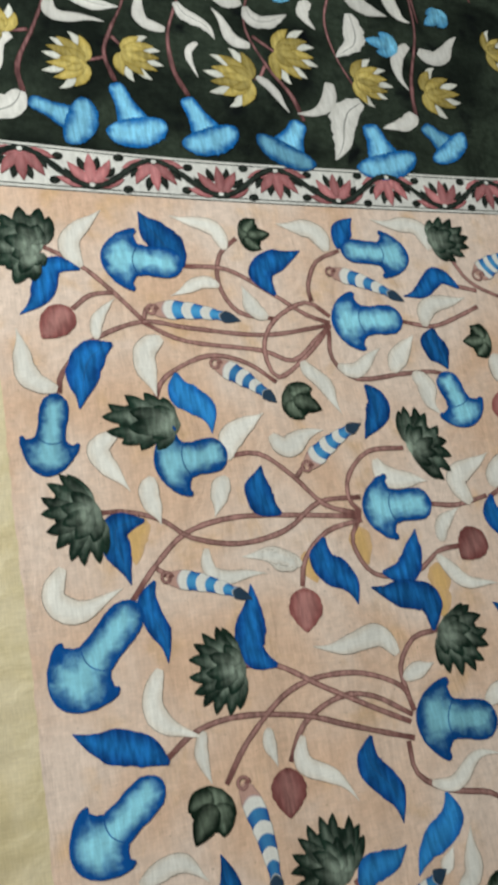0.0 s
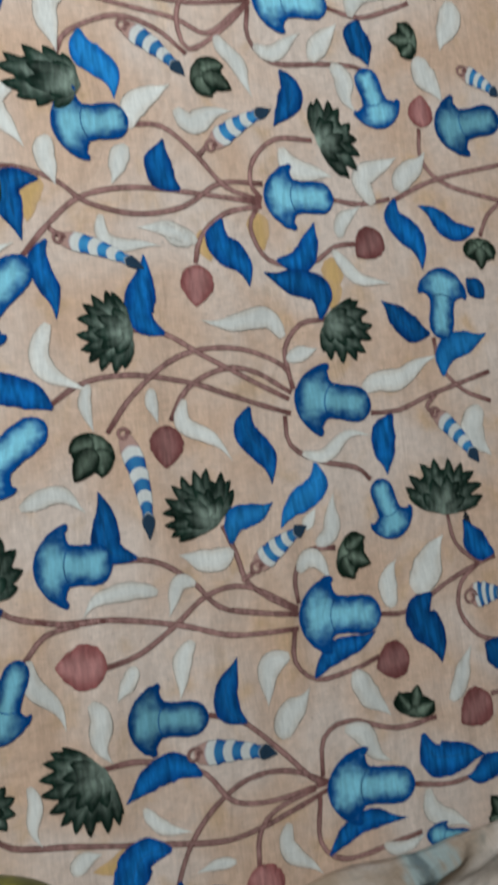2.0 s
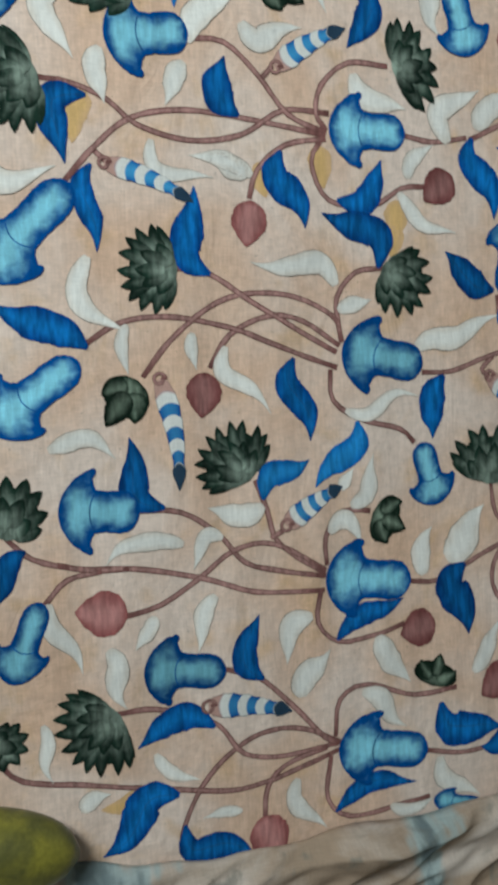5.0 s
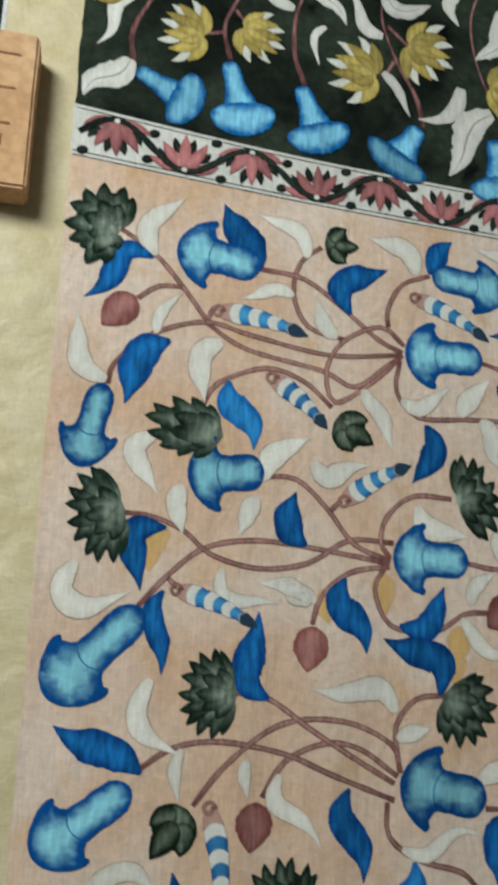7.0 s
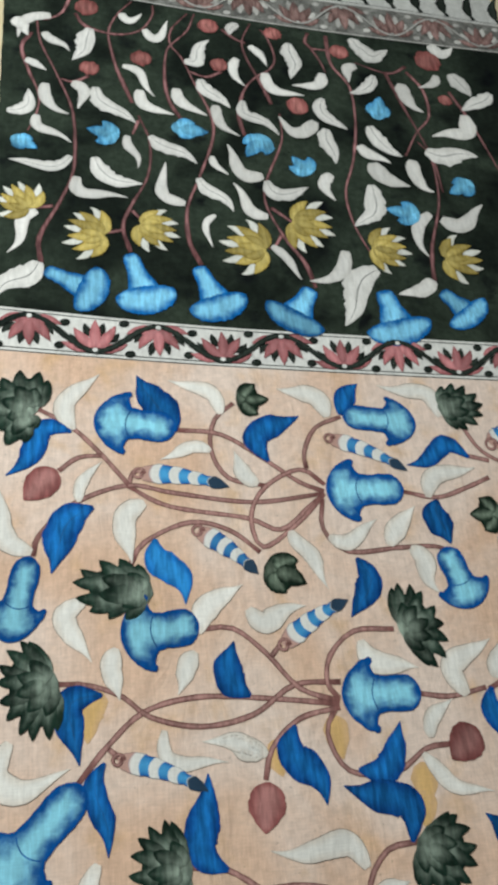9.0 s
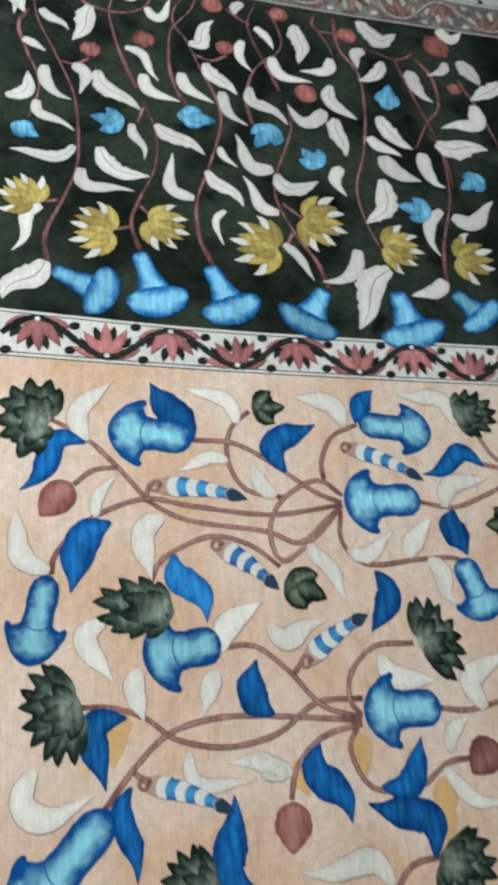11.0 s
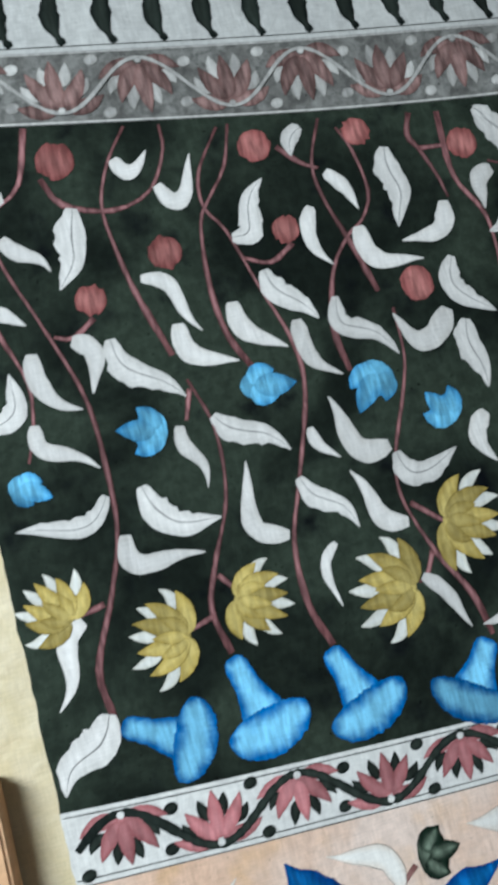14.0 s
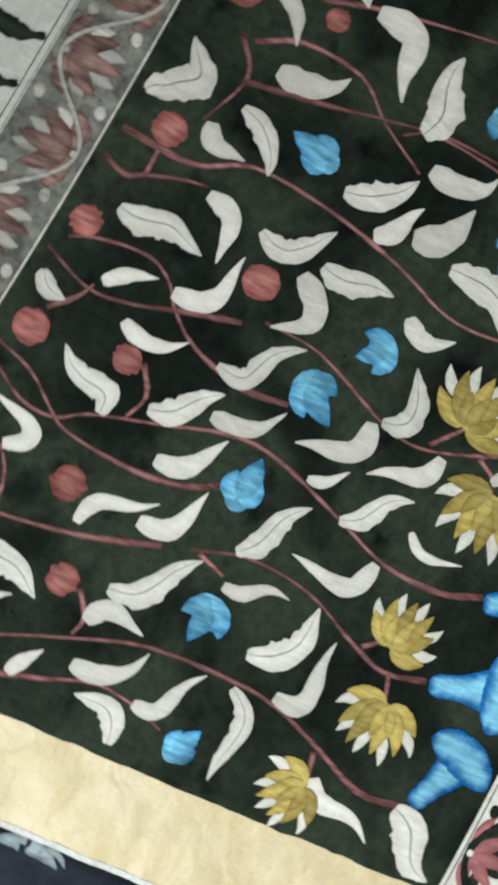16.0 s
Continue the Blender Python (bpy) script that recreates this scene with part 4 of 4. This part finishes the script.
berry(0.619, 0.687, 0.019)
berry(0.380, 0.622, 0.016)
berry(0.239, 0.621, 0.019)
berry(0.148, 0.584, 0.017)
berry(0.517, 0.531, 0.021)
berry(0.800, 0.685, 0.027)
trumpet(0.146, -0.109, 0.259, -0.125, 0.092)
trumpet(0.615, -0.121, 0.503, -0.106, 0.079)
trumpet(0.462, -0.224, 0.576, -0.224, 0.091)
trumpet(0.040, -0.411, 0.065, -0.305, 0.069)
trumpet(0.174, -0.412, 0.271, -0.402, 0.090)
trumpet(0.442, -0.500, 0.546, -0.502, 0.087)
trumpet(0.025, -0.678, 0.128, -0.576, 0.086)
trumpet(0.645, -0.398, 0.620, -0.312, 0.077)
trumpet(0.450, -0.768, 0.561, -0.792, 0.094)
trumpet(0.024, -0.844, 0.126, -0.773, 0.079)
trumpet(0.094, -0.941, 0.186, -0.949, 0.094)
trumpet(0.181, -1.136, 0.280, -1.152, 0.081)
trumpet(0.416, -1.052, 0.536, -1.070, 0.097)
trumpet(0.425, -1.273, 0.551, -1.299, 0.096)
trumpet(0.031, -1.131, 0.069, -1.041, 0.060)
trumpet(0.708, -0.603, 0.690, -0.706, 0.079)
trumpet(0.581, -0.974, 0.557, -0.892, 0.068)
trumpet(0.560, -1.369, 0.632, -1.389, 0.035)
trumpet(0.730, -0.399, 0.845, -0.374, 0.089)
leaf_blue(0.690, -1.138, 0.700, -1.148, 0.713, -1.161, 0.729, -1.179, 0.037)
lotus(0.006, -1.195, 0.045, -1.209, 0.057, 7)
lotus(0.036, -0.968, 0.052, -0.898, 0.079, 8)
stem((0.036, -0.966), (0.063, -0.992), (0.119, -1.010), (0.170, -1.014))
leaf_blue(0.056, -0.982, 0.043, -0.989, 0.031, -1.008, 0.022, -1.039, 0.026)
pod(0.777, -0.560, 0.773, -0.609, 0.060, 5)
pod(0.718, -0.267, 0.669, -0.264, 0.060, 5)
bud(0.081, -0.202, 0.056, -0.229, 0.022)
bud(0.335, -0.612, 0.330, -0.644, 0.022)
bud(0.594, -0.565, 0.571, -0.584, 0.023)
bud(0.270, -0.813, 0.265, -0.844, 0.022)
bud(0.138, -1.063, 0.106, -1.058, 0.027)
bud(0.545, -1.134, 0.517, -1.139, 0.025)
bud(0.661, -1.221, 0.633, -1.236, 0.027)
bud(0.328, -1.369, 0.344, -1.397, 0.026)
bud(0.708, -0.373, 0.712, -0.346, 0.021)
striped(0.204, -0.193, 0.326, -0.215, 0.028)
striped(0.477, -0.144, 0.587, -0.196, 0.026)
striped(0.278, -0.278, 0.353, -0.340, 0.028)
striped(0.376, -0.434, 0.469, -0.380, 0.027)
striped(0.167, -0.553, 0.268, -0.594, 0.024)
striped(0.217, -0.797, 0.234, -0.928, 0.025)
striped(0.366, -0.982, 0.444, -0.940, 0.028)
striped(0.257, -1.193, 0.364, -1.216, 0.030)
striped(0.660, -0.810, 0.724, -0.887, 0.027)
striped(0.679, -1.072, 0.740, -1.077, 0.035)
striped(0.729, -0.155, 0.804, -0.118, 0.036)
striped(0.788, -0.307, 0.850, -0.342, 0.028)
leaf_white(0.622, -1.203, 0.646, -1.172, 0.662, -1.150, 0.668, -1.136, 0.024)
leaf_white(0.651, -0.491, 0.666, -0.471, 0.685, -0.451, 0.706, -0.431, 0.031)
leaf_white(0.722, -0.289, 0.720, -0.305, 0.729, -0.328, 0.748, -0.355, 0.037)
leaf_white(0.784, -0.198, 0.779, -0.225, 0.770, -0.251, 0.756, -0.277, 0.037)
leaf_white(0.799, -0.170, 0.828, -0.136, 0.858, -0.111, 0.887, -0.099, 0.040)
ochre(0.155, -0.481, 0.132, -0.495, 0.133, -0.532, 0.026)
ochre(0.525, -0.586, 0.532, -0.602, 0.534, -0.631, 0.027)
ochre(0.360, -0.546, 0.350, -0.564, 0.357, -0.586, 0.024)
ochre(0.425, -0.523, 0.431, -0.553, 0.434, -0.573, 0.025)
ochre(0.207, -1.293, 0.147, -1.290, 0.123, -1.294, 0.024)
ochre(0.520, -0.618, 0.526, -0.632, 0.523, -0.656, 0.027)
stem((0.065, -0.090), (0.115, -0.121), (0.154, -0.162), (0.192, -0.211))
stem((0.099, -0.188), (0.125, -0.168), (0.158, -0.165))
stem((0.069, -0.305), (0.076, -0.277), (0.119, -0.235), (0.188, -0.210), (0.251, -0.222), (0.357, -0.238), (0.459, -0.228))
stem((0.188, -0.210), (0.242, -0.241), (0.346, -0.261), (0.391, -0.279), (0.435, -0.247), (0.459, -0.228))
stem((0.212, -0.188), (0.197, -0.191), (0.190, -0.211))
stem((0.259, -0.127), (0.321, -0.135), (0.381, -0.176), (0.425, -0.210), (0.459, -0.225))
stem((0.343, -0.085), (0.314, -0.111), (0.305, -0.157), (0.326, -0.201), (0.376, -0.214))
stem((0.461, -0.215), (0.428, -0.191), (0.375, -0.217), (0.352, -0.260), (0.364, -0.303), (0.416, -0.270), (0.457, -0.230))
stem((0.500, -0.108), (0.459, -0.126), (0.438, -0.164), (0.438, -0.190))
stem((0.455, -0.236), (0.450, -0.280), (0.481, -0.313), (0.556, -0.310), (0.607, -0.310), (0.630, -0.321))
stem((0.575, -0.228), (0.624, -0.238), (0.672, -0.224), (0.712, -0.208))
stem((0.684, -0.172), (0.719, -0.181))
stem((0.188, -0.323), (0.208, -0.291), (0.269, -0.265), (0.321, -0.278), (0.359, -0.310))
stem((0.270, -0.408), (0.313, -0.409), (0.353, -0.443), (0.390, -0.487), (0.439, -0.506))
stem((0.372, -0.432), (0.358, -0.447))
stem((0.525, -0.421), (0.470, -0.421), (0.434, -0.450), (0.426, -0.483), (0.439, -0.503))
stem((0.096, -0.463), (0.136, -0.467), (0.175, -0.483), (0.206, -0.508), (0.265, -0.523), (0.329, -0.514), (0.383, -0.483), (0.443, -0.483))
stem((0.122, -0.574), (0.158, -0.534), (0.200, -0.501), (0.262, -0.489), (0.338, -0.495), (0.438, -0.509))
stem((0.336, -0.588), (0.348, -0.554), (0.385, -0.523), (0.438, -0.513))
stem((0.434, -0.511), (0.418, -0.542), (0.439, -0.586), (0.497, -0.592), (0.540, -0.569), (0.573, -0.566))
stem((0.545, -0.504), (0.585, -0.510), (0.636, -0.502))
stem((0.169, -0.550), (0.157, -0.540))
stem((0.685, -0.114), (0.711, -0.165), (0.763, -0.196))
stem((0.239, -0.669), (0.284, -0.676), (0.336, -0.710), (0.383, -0.738), (0.443, -0.772))
stem((0.132, -0.756), (0.175, -0.731), (0.231, -0.725), (0.307, -0.739), (0.362, -0.761), (0.443, -0.791))
stem((0.198, -0.794), (0.233, -0.752), (0.284, -0.713), (0.331, -0.699), (0.391, -0.704), (0.440, -0.728), (0.449, -0.754))
stem((0.279, -0.786), (0.306, -0.747), (0.355, -0.726), (0.400, -0.733), (0.447, -0.764))
stem((0.510, -0.669), (0.471, -0.674), (0.445, -0.705), (0.447, -0.740), (0.450, -0.760))
stem((0.434, -0.793), (0.436, -0.831), (0.472, -0.857), (0.527, -0.872), (0.548, -0.891))
stem((0.560, -0.801), (0.604, -0.801), (0.658, -0.784), (0.762, -0.758))
stem((0.677, -0.703), (0.681, -0.744), (0.713, -0.781), (0.757, -0.801))
stem((0.660, -0.810), (0.649, -0.800), (0.667, -0.784))
stem((0.185, -0.948), (0.235, -0.954), (0.280, -0.985), (0.311, -1.022), (0.354, -1.037), (0.416, -1.050))
stem((0.089, -1.001), (0.120, -1.010), (0.178, -1.015), (0.259, -1.036), (0.328, -1.061), (0.414, -1.068))
stem((0.073, -1.045), (0.099, -1.020), (0.139, -1.014))
stem((0.160, -1.069), (0.206, -1.061), (0.252, -1.036), (0.299, -1.006), (0.351, -1.004), (0.416, -1.043))
stem((0.329, -0.923), (0.342, -0.960), (0.352, -0.997), (0.379, -1.023), (0.415, -1.046))
stem((0.361, -0.988), (0.346, -0.996))
stem((0.481, -0.974), (0.441, -0.972), (0.417, -1.001), (0.418, -1.037))
stem((0.409, -1.065), (0.403, -1.108), (0.431, -1.137), (0.477, -1.135), (0.524, -1.125))
stem((0.536, -1.071), (0.579, -1.074), (0.645, -1.046), (0.703, -1.028), (0.732, -1.022))
stem((0.661, -0.951), (0.669, -0.995), (0.703, -1.028))
stem((0.703, -1.028), (0.668, -1.050), (0.658, -1.088), (0.682, -1.125), (0.719, -1.140))
stem((0.280, -1.149), (0.321, -1.165), (0.369, -1.213), (0.407, -1.257), (0.428, -1.266))
stem((0.143, -1.183), (0.181, -1.183), (0.228, -1.197), (0.269, -1.218), (0.300, -1.259), (0.353, -1.271), (0.425, -1.267))
stem((0.223, -1.383), (0.217, -1.344), (0.243, -1.292), (0.286, -1.252), (0.334, -1.235), (0.381, -1.242), (0.425, -1.265))
stem((0.011, -1.217), (0.038, -1.245), (0.107, -1.261), (0.208, -1.286), (0.294, -1.303), (0.374, -1.290), (0.427, -1.275))
stem((0.323, -1.345), (0.328, -1.308), (0.351, -1.284), (0.409, -1.270))
stem((0.597, -1.220), (0.534, -1.221), (0.468, -1.198), (0.429, -1.212), (0.421, -1.258))
stem((0.414, -1.282), (0.408, -1.338), (0.438, -1.367), (0.498, -1.368), (0.554, -1.363))
stem((0.551, -1.299), (0.604, -1.311), (0.680, -1.307))
stem((0.628, -1.385), (0.688, -1.406))
stem((0.687, -1.207), (0.711, -1.208))
stem((0.702, -0.396), (0.699, -0.444), (0.737, -0.480), (0.844, -0.507))
stem((0.639, -0.505), (0.719, -0.472), (0.854, -0.444))
stem((0.837, -0.500), (0.800, -0.525), (0.780, -0.558))
leaf_white(0.082, 0.713, 0.045, 0.701, 0.026, 0.679, 0.026, 0.649, 0.023)
leaf_white(0.016, 0.697, 0.028, 0.688, 0.037, 0.674, 0.043, 0.655, 0.027)
berry(0.814, 0.578, 0.014)
yellow(0.733, 0.194, 0.798, 0.194, 0.104, 8)
yellow(0.886, 0.290, 0.933, 0.294, 0.105, 8)
bell(0.710, 0.126, 0.765, 0.066, 0.094)
vine((0.073, 0.151), (0.069, 0.203), (0.098, 0.272), (0.119, 0.336), (0.123, 0.409), (0.118, 0.484), (0.091, 0.568), (0.064, 0.645), (0.057, 0.718))
vine((0.206, 0.182), (0.196, 0.231), (0.211, 0.277), (0.240, 0.344), (0.246, 0.418), (0.229, 0.478))
vine((0.229, 0.467), (0.218, 0.434))
vine((0.211, 0.265), (0.230, 0.241))
vine((0.197, 0.225), (0.168, 0.216))
vine((0.315, 0.161), (0.299, 0.210), (0.301, 0.278), (0.324, 0.343), (0.354, 0.433), (0.356, 0.491), (0.334, 0.562), (0.312, 0.633), (0.294, 0.663), (0.297, 0.703), (0.330, 0.753))
vine((0.305, 0.472), (0.284, 0.520), (0.279, 0.580), (0.286, 0.645), (0.300, 0.670), (0.327, 0.705), (0.344, 0.755))
vine((0.220, 0.507), (0.197, 0.583), (0.185, 0.650), (0.184, 0.690), (0.201, 0.733), (0.227, 0.770))
vine((0.125, 0.726), (0.142, 0.694), (0.194, 0.678), (0.239, 0.693), (0.264, 0.736), (0.266, 0.766))
vine((0.495, 0.124), (0.484, 0.173), (0.455, 0.229), (0.433, 0.297), (0.440, 0.347), (0.465, 0.408), (0.479, 0.452), (0.481, 0.509))
vine((0.452, 0.230), (0.438, 0.205), (0.427, 0.201))
vine((0.441, 0.288), (0.477, 0.256))
vine((0.412, 0.448), (0.406, 0.501), (0.423, 0.565), (0.450, 0.601), (0.472, 0.617), (0.488, 0.649), (0.481, 0.703), (0.469, 0.731))
vine((0.469, 0.531), (0.451, 0.593), (0.432, 0.652), (0.430, 0.694), (0.451, 0.745))
vine((0.393, 0.719), (0.416, 0.696), (0.436, 0.686))
vine((0.384, 0.605), (0.354, 0.588), (0.324, 0.599))
vine((0.120, 0.785), (0.101, 0.724), (0.070, 0.700))
vine((0.147, 0.564), (0.121, 0.547), (0.101, 0.552))
vine((0.089, 0.266), (0.061, 0.260))
vine((0.563, 0.735), (0.554, 0.708), (0.563, 0.689), (0.576, 0.655), (0.583, 0.624))
vine((0.563, 0.689), (0.600, 0.688))
vine((0.598, 0.731), (0.597, 0.649), (0.624, 0.590), (0.621, 0.495), (0.602, 0.403), (0.577, 0.330), (0.581, 0.260), (0.608, 0.179))
vine((0.050, 0.664), (0.033, 0.626), (0.047, 0.564), (0.064, 0.511), (0.060, 0.465), (0.047, 0.426))
vine((0.701, 0.135), (0.712, 0.215), (0.747, 0.323), (0.753, 0.424), (0.734, 0.461))
vine((0.750, 0.663), (0.709, 0.638), (0.645, 0.660))
vine((0.703, 0.641), (0.720, 0.560), (0.740, 0.486), (0.757, 0.415), (0.759, 0.343))
vine((0.748, 0.648), (0.773, 0.599), (0.770, 0.528), (0.737, 0.484), (0.705, 0.425))
vine((0.827, 0.603), (0.850, 0.537), (0.866, 0.473), (0.883, 0.401))
for k in range(14):
    berry(0.06 + 0.085 * k, 1.02 - 0.09 * k * 0.085 + 0.03 * (k % 3), 0.014)


# ================= loose things =================
def brick(x0, x1, y0, y1, h):
    bm = box_mesh(x0, x1, y0, y1, 0.0055, 0.0055 + h)
    bmesh.ops.bevel(bm, geom=bm.edges[:], offset=0.0035, segments=2, affect="EDGES")
    bmesh.ops.subdivide_edges(bm, edges=[e for e in bm.edges if e.calc_length() > 0.03], cuts=6, use_grid_fill=True)
    for v in bm.verts:
        v.co += Vector((noise.noise(v.co * 45), noise.noise(v.co * 45 + Vector((9, 0, 0))), 0.6 * noise.noise(v.co * 30))) * 0.0010
    body = (tagged(part("brick", bm, M_BRICK), "orange fired-clay brick lying on the gold border", "brick"))
    top = 0.0055 + h
    # Thin dark bars paint the shade of the stamped grooves.
    for ya, yb, xa, xb in ((0.094, 0.097, -0.13, -0.068), (0.046, 0.049, -0.13, -0.070), (-0.003, 0.000, -0.13, -0.073), (-0.034, -0.032, -0.10, -0.082), (-0.032, -0.016, -0.083, -0.081), (-0.030, -0.018, -0.112, -0.110)):
        g = box_mesh(xa, xb, ya, yb, top - 0.002, top + 0.0012)
        bmesh.ops.bevel(g, geom=g.edges[:], offset=0.0005, segments=1, affect="EDGES")
        part("stamp_shade", g, M_STAMP_SHADE, body)


brick(-0.152, -0.047, -0.084, 0.130, 0.050)


def gourd(at, turn, length, radius):
    """A smooth rounded weight, thick in the middle and blunt at its ends."""
    bm = bmesh.new()
    rings, around = 22, 32
    rows = []
    for i in range(rings):
        s = -1 + 2 * i / (rings - 1)
        r = radius * max(0.02, (1 - abs(s) ** 3.0)) ** 0.5
        rows.append([bm.verts.new((s * length / 2, r * math.cos(a), r * 0.86 * math.sin(a))) for a in (2 * math.pi * k / around for k in range(around))])
    for a, b in zip(rows, rows[1:]):
        for k in range(around):
            bm.faces.new((a[k], b[k], b[(k + 1) % around], a[(k + 1) % around]))
    bm.faces.new(rows[0]), bm.faces.new(rows[-1][::-1])
    bmesh.ops.recalc_face_normals(bm, faces=bm.faces)
    ob = smooth(tagged(part("rounded_weight", bm, M_OLIVE), "olive-yellow glazed rounded weight holding the cloth down", "weight"))
    ob.matrix_world = pose(*at, 0, 0, turn)


gourd((-0.030, -1.287, 0.043), -14, 0.25, 0.046)


def crumple():
    """The bunched end of the cloth: diagonal ridges rising from the flat part."""
    bm = bmesh.new()
    nx, ny = 260, 120
    rows = []
    for i in range(nx + 1):
        x = -0.3 + 1.5 * i / nx
        edge = -1.350 - 0.030 * min(1, max(0, (x - 0.05) / 0.25)) + 0.016 * noise.noise((x * 6, 1.3, 0)) + 0.006 * noise.noise((x * 19, 4.3, 0))
        low = -1.585 - 0.05 * math.sin(x * 4) + 0.10 * max(0, x - 0.35)
        row = []
        for j in range(ny + 1):
            t = j / ny
            y = edge + (low - edge) * t
            rise = min(1.0, t / 0.10) ** 0.6 * min(1.0, (1 - t) / 0.10 + 0.25)
            u, v = 0.958 * x + 0.287 * y, 0.958 * y - 0.287 * x + 0.02 * noise.noise((x * 6, y * 6, 4))
            fold = max(0.0, 1 - 2.6 * abs(noise.noise((u * 3.2, v * 9, 0.3)))) ** 1.4
            crease = max(0.0, 1 - 3.0 * abs(noise.noise((u * 7, v * 22, 5.1)))) ** 1.6
            roll = math.exp(-((t - 0.14) / 0.10) ** 2) * min(1, max(0, (x - 0.2) / 0.2))
            z = 0.004 + rise * (0.010 + 0.030 * fold + 0.012 * crease + 0.014 * roll + 0.010 * noise.noise((x * 7, y * 9, 2)) + 0.003 * noise.noise((u * 30, v * 60, 8)))
            row.append(bm.verts.new((x, y, max(0.0045, z))))
        rows.append(row)
    for a, b in zip(rows, rows[1:]):
        for j in range(ny):
            bm.faces.new((a[j], a[j + 1], b[j + 1], b[j]))
    bmesh.ops.recalc_face_normals(bm, faces=bm.faces)
    ob = smooth(tagged(part("crumpled_cloth", bm, M_CRUMPLE), "bunched pinkish-grey reverse of the painted cloth", "cloth"))
    mod = ob.modifiers.new("thick", "SOLIDIFY")
    mod.thickness, mod.offset = 0.0012, -1


crumple()


def sheet():
    bm = bmesh.new()
    bmesh.ops.create_grid(bm, x_segments=30, y_segments=30, size=0.5)
    for v in bm.verts:
        v.co.z = 0.004 * noise.noise(v.co * 6)
    bmesh.ops.solidify(bm, geom=bm.faces[:], thickness=0.003)
    ob = smooth(tagged(part("plastic_sheet", bm, M_SHEET), "sky-blue plastic sheet with a white edge on the floor", "sheet"))
    ob.matrix_world = pose(0.93, -2.02, 0.003, 0, 0, -3)
    hem = box_mesh(-0.5, -0.40, -0.5, 0.5, 0.004, 0.0085)
    part("white_edge", hem, M_SELV, ob, "white edge strip")


sheet()


def side_cloth():
    """A dark folded cloth beside the gold edge, with a few white brush marks."""
    bm = bmesh.new()
    bmesh.ops.create_grid(bm, x_segments=24, y_segments=60, size=0.5)
    for v in bm.verts:
        v.co.x, v.co.y = v.co.x * 0.6 - 0.40, v.co.y * 1.3 + 0.75
        v.co.z = lay(v.co.x, v.co.y) - 0.0022
    bmesh.ops.solidify(bm, geom=bm.faces[:], thickness=0.002)
    ob = smooth(tagged(part("dark_cloth", bm, M_NAVY), "dark navy cloth with white brush marks beside the saree", "cloth"))
    return ob


side = side_cloth()


def brush_mark(x0, y0, x1, y1, w):
    n = 12
    sp = arc((x0, y0), ((x0 + x1) / 2 + 0.008, (y0 + y1) / 2), (x1, y1), n)
    strip("brush_mark", sp, shaky([w * k for k in profile(n, (0, 0.3), (0.4, 1), (0.8, 0.7), (1, 0.1))], 0.2), M_GREYMARK, -0.0016, parent=side)


for x0, y0, x1, y1, w in ((-0.168, 0.470, -0.148, 0.448, 0.009), (-0.114, 0.486, -0.118, 0.455, 0.005), (-0.116, 0.530, -0.122, 0.462, 0.010), (-0.150, 0.415, -0.145, 0.350, 0.009), (-0.185, 0.56, -0.20, 0.50, 0.011)):
    brush_mark(x0, y0, x1, y1, w)
